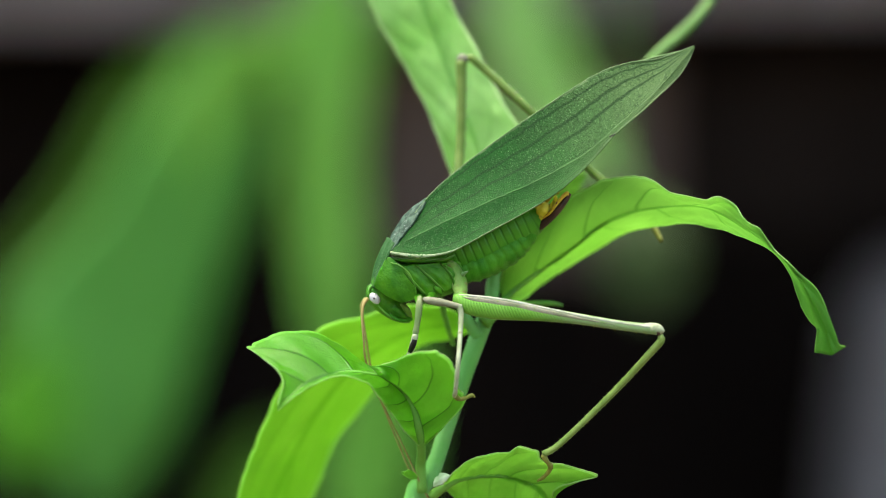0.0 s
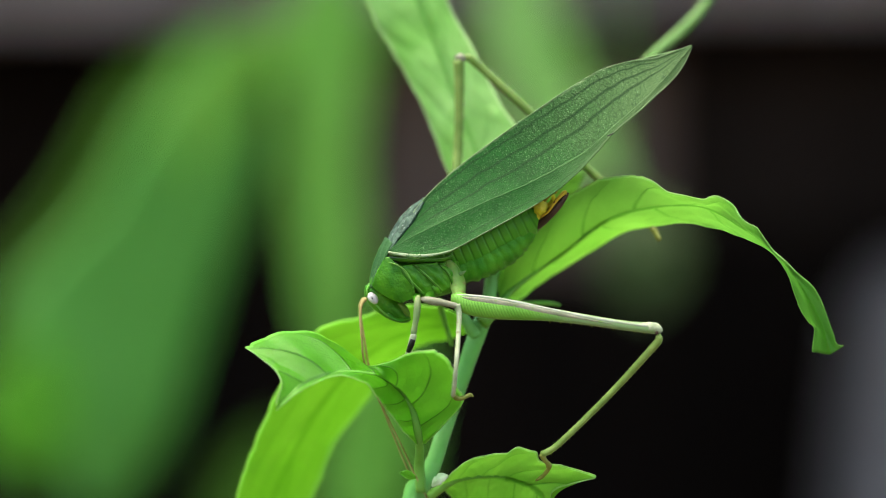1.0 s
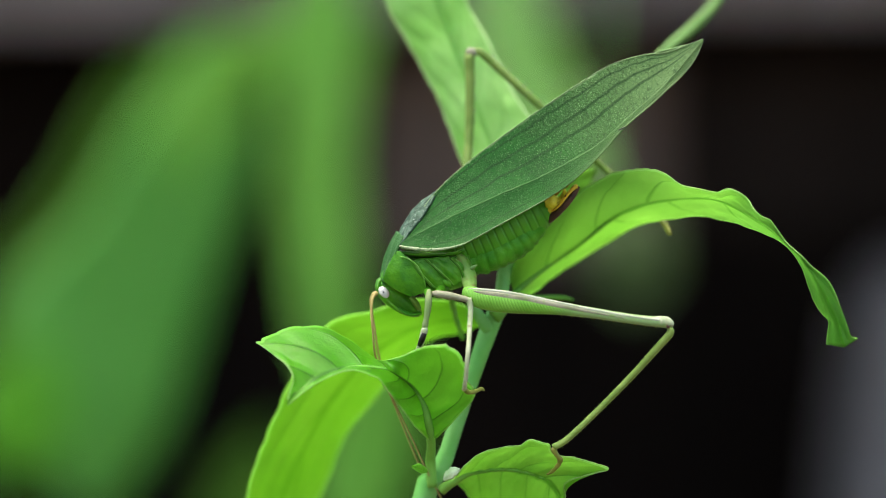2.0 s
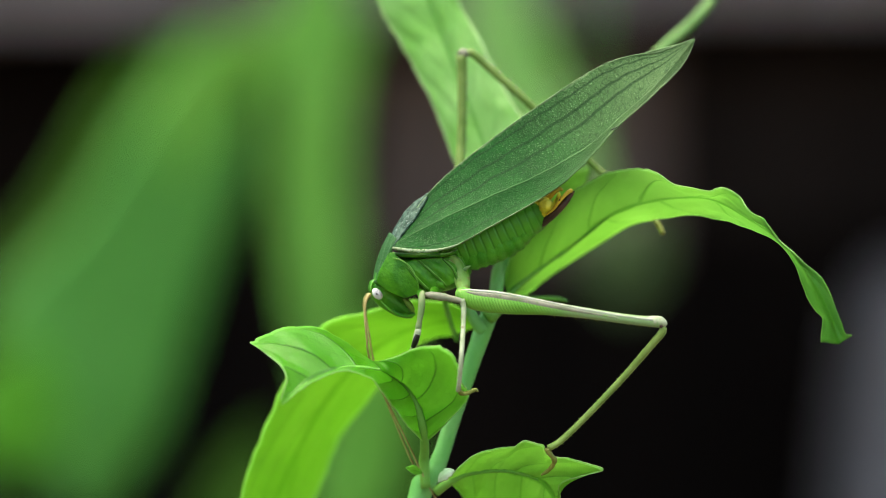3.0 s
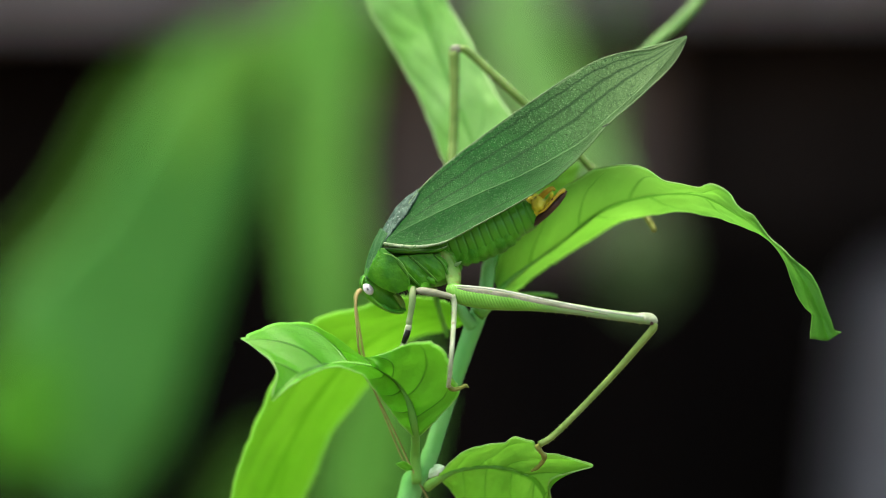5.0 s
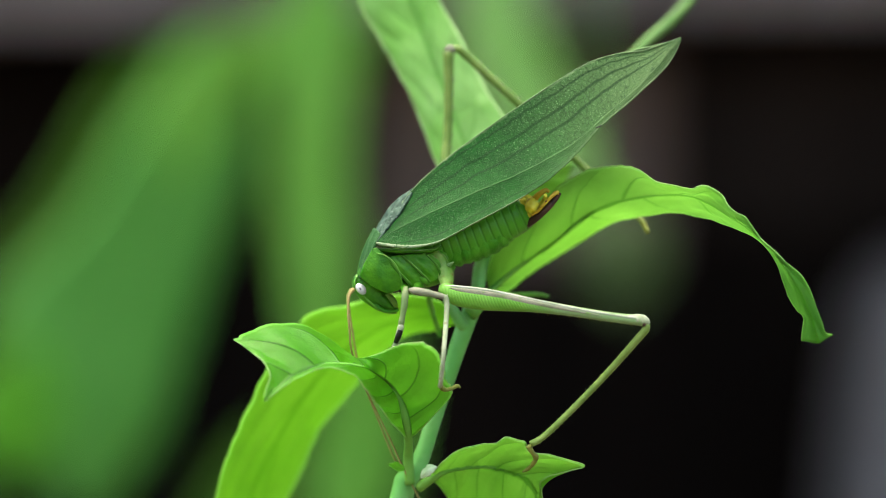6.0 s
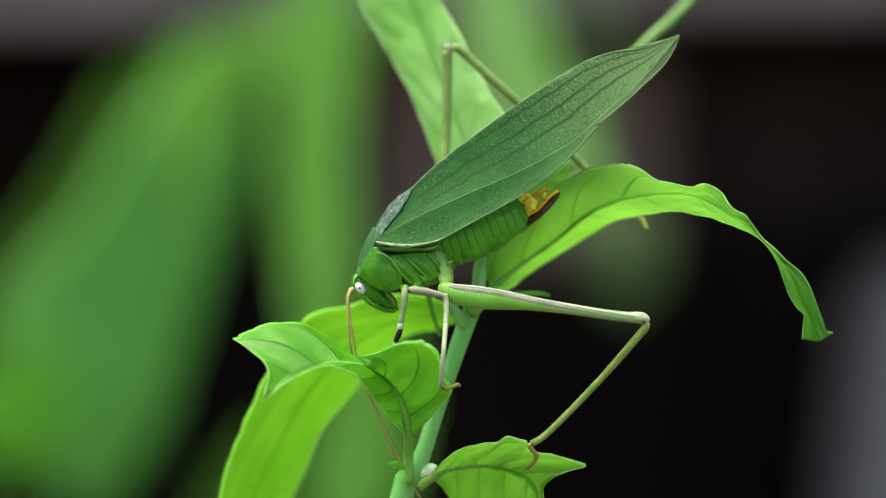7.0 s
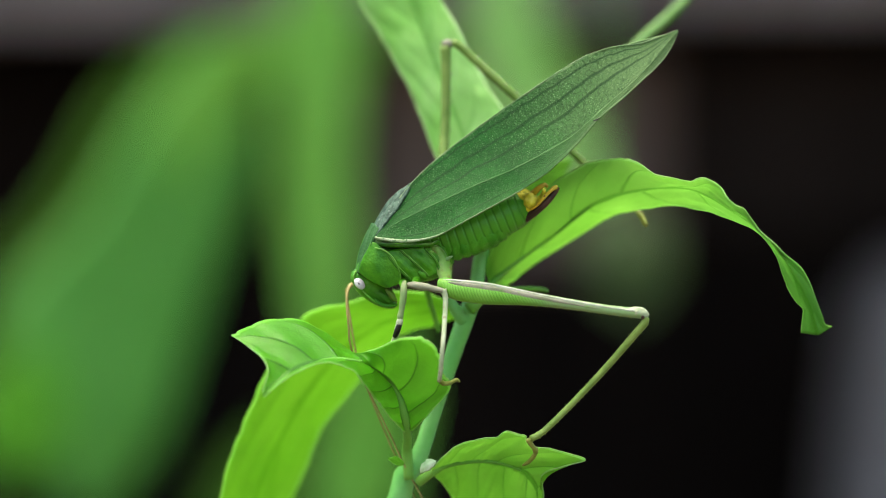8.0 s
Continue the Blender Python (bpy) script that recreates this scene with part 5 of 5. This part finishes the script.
STEM_SWAY = [
    (0.0, -0.32, -0.79, -0.00),
    (0.5, 0.50, -0.32, -0.24),
    (1.0, -0.59, -0.80, 0.09),
    (1.5, 0.97, -0.02, -0.23),
    (3.0, 0.29, -0.15, 0.03),
    (3.5, 0.00, 0.00, 0.00),
    (4.0, -0.28, -0.06, 0.13),
    (4.5, -0.37, -0.21, 0.05),
    (6.0, -2.23, 0.34, 0.38),
    (6.5, -3.50, -0.15, 1.16),
    (7.0, -2.16, 0.49, 0.34),
    (7.5, -1.84, 0.20, 0.35),
    (8.0, -2.34, 1.08, 0.44),
]
BODY_SWAY = [
    (0.0, 0.07, -0.82, -0.60),
    (0.5, 0.98, -0.34, -1.04),
    (1.0, -0.19, -0.78, -0.47),
    (1.5, 1.32, -0.11, -0.70),
    (3.0, 0.36, -0.13, -0.11),
    (3.5, 0.00, 0.00, -0.00),
    (4.0, -0.03, -0.05, -0.38),
    (4.5, -0.27, -0.16, -0.25),
    (6.0, -1.77, 0.42, -0.78),
    (6.5, -3.05, -0.11, -0.21),
    (7.0, -1.86, 0.57, -0.46),
    (7.5, -1.61, 0.21, -0.36),
    (8.0, -1.99, 1.18, -0.38),
]
ARCH_SWAY = [
    (0.0, -0.24, -0.76, -0.99),
    (0.5, 0.66, -0.16, -1.36),
    (1.0, -0.56, -0.72, -0.94),
    (1.5, 1.14, 0.12, -1.18),
    (3.0, 0.37, -0.16, -0.08),
    (3.5, 0.00, 0.00, 0.00),
    (4.0, -0.16, -0.03, -0.21),
    (4.5, -0.37, -0.25, 0.03),
    (6.0, -2.05, 0.52, -0.71),
    (6.5, -3.34, -0.14, -0.01),
    (7.0, -2.00, 0.66, -0.59),
    (7.5, -1.73, 0.24, -0.30),
    (8.0, -2.15, 1.34, -0.44),
]
CURL_SWAY = [
    (0.0, -0.03, -0.81, -0.27),
    (0.5, 0.78, -0.41, -0.50),
    (1.0, -0.29, -0.77, -0.16),
    (1.5, 0.95, -0.12, 0.17),
    (3.0, 0.39, -0.17, -0.23),
    (3.5, 0.00, 0.00, 0.00),
    (4.0, -0.05, -0.05, -0.19),
    (4.5, -0.19, -0.17, -0.23),
    (6.0, -1.79, 0.27, -0.14),
    (6.5, -2.80, -0.14, 0.04),
    (7.0, -1.94, 0.51, 0.15),
    (7.5, -1.64, 0.22, 0.12),
    (8.0, -2.14, 1.00, 0.24),
]
LOW_SWAY = [
    (0.0, -0.19, -0.78, -0.43),
    (0.5, 0.37, -0.35, -0.11),
    (1.0, -0.29, -0.85, -0.65),
    (1.5, 1.07, 0.03, -0.43),
    (3.0, 0.35, -0.11, -0.02),
    (3.5, 0.00, -0.00, 0.00),
    (4.0, -0.27, -0.07, 0.20),
    (4.5, -0.28, -0.18, -0.08),
    (6.0, -2.02, 0.40, -0.16),
    (6.5, -3.01, -0.18, 0.05),
    (7.0, -1.76, 0.53, -0.34),
    (7.5, -1.47, 0.17, -0.28),
    (8.0, -2.10, 1.11, 0.18),
]
UPPER_SWAY = [
    (0.0, -0.39, -1.06, -0.37),
    (0.5, 0.54, -0.32, -0.72),
    (1.0, -0.72, -1.08, -0.07),
    (1.5, 1.11, 0.03, -0.56),
    (3.0, 0.39, -0.13, -0.21),
    (3.5, 0.00, 0.00, 0.00),
    (4.0, -0.23, -0.14, -0.16),
    (4.5, -0.43, -0.39, 0.24),
    (6.0, -2.45, 0.38, -0.03),
    (6.5, -3.87, -0.34, 0.64),
    (7.0, -2.34, 0.57, 0.11),
    (7.5, -1.99, 0.08, 0.25),
    (8.0, -2.55, 1.44, 0.14),
]
LEG_SWAY = [
    (0.0, 0.49, -0.49, -1.91),
    (0.5, 1.57, 0.15, -2.77),
    (1.0, 0.13, -0.64, -1.50),
    (1.5, 1.81, 0.32, -2.12),
    (3.0, 0.41, -0.09, -0.22),
    (3.5, 0.00, 0.00, -0.00),
    (4.0, 0.08, 0.10, -0.43),
    (4.5, -0.23, -0.22, -0.01),
    (6.0, -1.61, 0.60, -0.86),
    (6.5, -2.90, -0.05, -0.01),
    (7.0, -1.80, 0.54, -0.23),
    (7.5, -1.65, 0.10, 0.19),
    (8.0, -1.88, 1.15, -0.19),
]
# the leaves behind sway on their own
FAR_SWAY = [
    (0.0, 11.2, 2.0, 0.0),
    (0.5, 10.6, 0.7, 0.0),
    (1.0, 10.9, 1.3, 0.0),
    (1.5, 8.2, 0.0, 0.0),
    (3.0, -1.7, 0.7, 0.0),
    (3.5, 0.0, 0.0, 0.0),
    (4.0, 7.3, 0.0, 0.0),
    (4.5, 8.9, -0.7, 0.0),
    (6.0, -2.6, -0.7, 0.0),
    (6.3, -7.3, 0.0, 0.0),
    (6.8, -4.6, 0.0, 0.0),
    (7.3, 5.3, 0.7, 0.0),
    (8.0, 3.0, -2.0, 0.0),
]
# quick gusts that shake plant and insect together, between the rows above: seconds, right, up (mm)
GUSTS = [
    (0.1, -0.24, 0.10), (0.2, -0.42, 0.04), (0.3, -0.53, 0.04), (0.4, -0.19, -0.10), (0.6, 0.38, 0.30),
    (0.7, 0.46, 0.40), (0.8, 0.01, 0.43), (0.9, 0.01, 0.23), (1.1, 0.10, -0.14), (1.2, 0.32, -0.53),
    (1.3, 0.63, -0.47), (1.4, 0.26, -0.27), (1.6, 0.11, 0.20), (1.7, 0.25, 0.16), (2.8, 0.18, 0.13),
    (2.9, 0.17, 0.16), (3.1, 0.23, 0.15), (3.2, 0.37, 0.03), (3.3, 0.44, -0.01), (3.4, 0.36, -0.06),
    (3.6, -0.09, -0.16), (3.7, -0.09, -0.21), (3.8, -0.02, -0.26), (3.9, 0.13, -0.23), (4.1, -0.20, 0.34),
    (4.3, -0.41, 0.45), (4.4, -0.29, 0.33), (4.6, 0.16, 0.32), (4.7, 0.11, 0.51), (5.8, 0.53, 0.09),
    (5.9, 0.70, 0.14), (6.1, -0.54, 0.30), (6.2, -1.29, 0.57), (6.3, -1.15, 0.47), (6.4, -0.84, 0.14),
    (6.6, 0.53, -0.28), (6.7, 0.78, -0.23), (6.8, 0.72, -0.09), (6.9, 0.52, -0.03), (7.1, -0.03, -0.23),
    (7.2, -0.07, -0.25), (7.3, 0.18, -0.43), (7.4, 0.29, -0.31), (7.6, 0.16, -0.07), (7.8, -0.08, 0.01),
]
# the breathing abdomen: seconds, degrees of its turn, degrees by which the belly sags
BREATH = [
    (0.0, 2.13, 6.00),
    (0.5, 2.53, 6.20),
    (1.0, 2.32, 6.00),
    (1.5, 2.82, 6.20),
    (3.0, 0.49, 0.00),
    (3.5, 0.00, 0.00),
    (4.0, -0.16, 0.00),
    (4.5, -0.65, 0.00),
    (6.0, -1.61, 0.00),
    (6.5, -1.87, 0.00),
    (7.0, -1.98, 0.00),
    (7.5, -2.37, 0.00),
    (8.0, -2.22, 0.00),
]
# the long leaf swings on its joint: seconds, degrees
DANGLE = [(0.0, 0), (1.5, 0.2), (3.0, 0), (4.5, 0), (6.0, -2.1), (6.5, -4.3), (7.0, -1.3), (7.5, -0.5), (8.0, -0.6)]


def motions():
    root, bug = plant.matrix_basis.copy(), katydid.matrix_basis.copy()
    sway(plant, gusty(STEM_SWAY))
    sway_part(right_leaf, ARCH_SWAY, STEM_SWAY, root)
    sway_part(front_leaf, CURL_SWAY, STEM_SWAY, root)
    sway_part(side_petiole, CURL_SWAY, STEM_SWAY, root)
    sway_part(low_leaf, LOW_SWAY, STEM_SWAY, root)
    hang = back_leaf.matrix_basis.copy()
    walk(back_leaf, [(t, hang @ Matrix.Rotation(radians(-d), 4, "Y")) for t, d in DANGLE])
    sway_part(upper_leaf, UPPER_SWAY, STEM_SWAY, root)
    sway(katydid, gusty(BODY_SWAY))
    sway_part(hind_tibia, LEG_SWAY, BODY_SWAY, bug)
    rest, low = abdomen.matrix_basis.copy(), belly.matrix_basis.copy()
    walk(abdomen, [(t, rest @ Matrix.Rotation(radians(-a), 4, "Y")) for t, a, s in BREATH])
    walk(belly, [(t, low @ Matrix.Rotation(radians(-s), 4, "Y")) for t, a, s in BREATH])
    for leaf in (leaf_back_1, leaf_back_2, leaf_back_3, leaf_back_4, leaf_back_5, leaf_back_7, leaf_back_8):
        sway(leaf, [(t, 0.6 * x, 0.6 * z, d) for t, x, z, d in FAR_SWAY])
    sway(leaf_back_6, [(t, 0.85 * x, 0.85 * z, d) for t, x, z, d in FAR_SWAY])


motions()
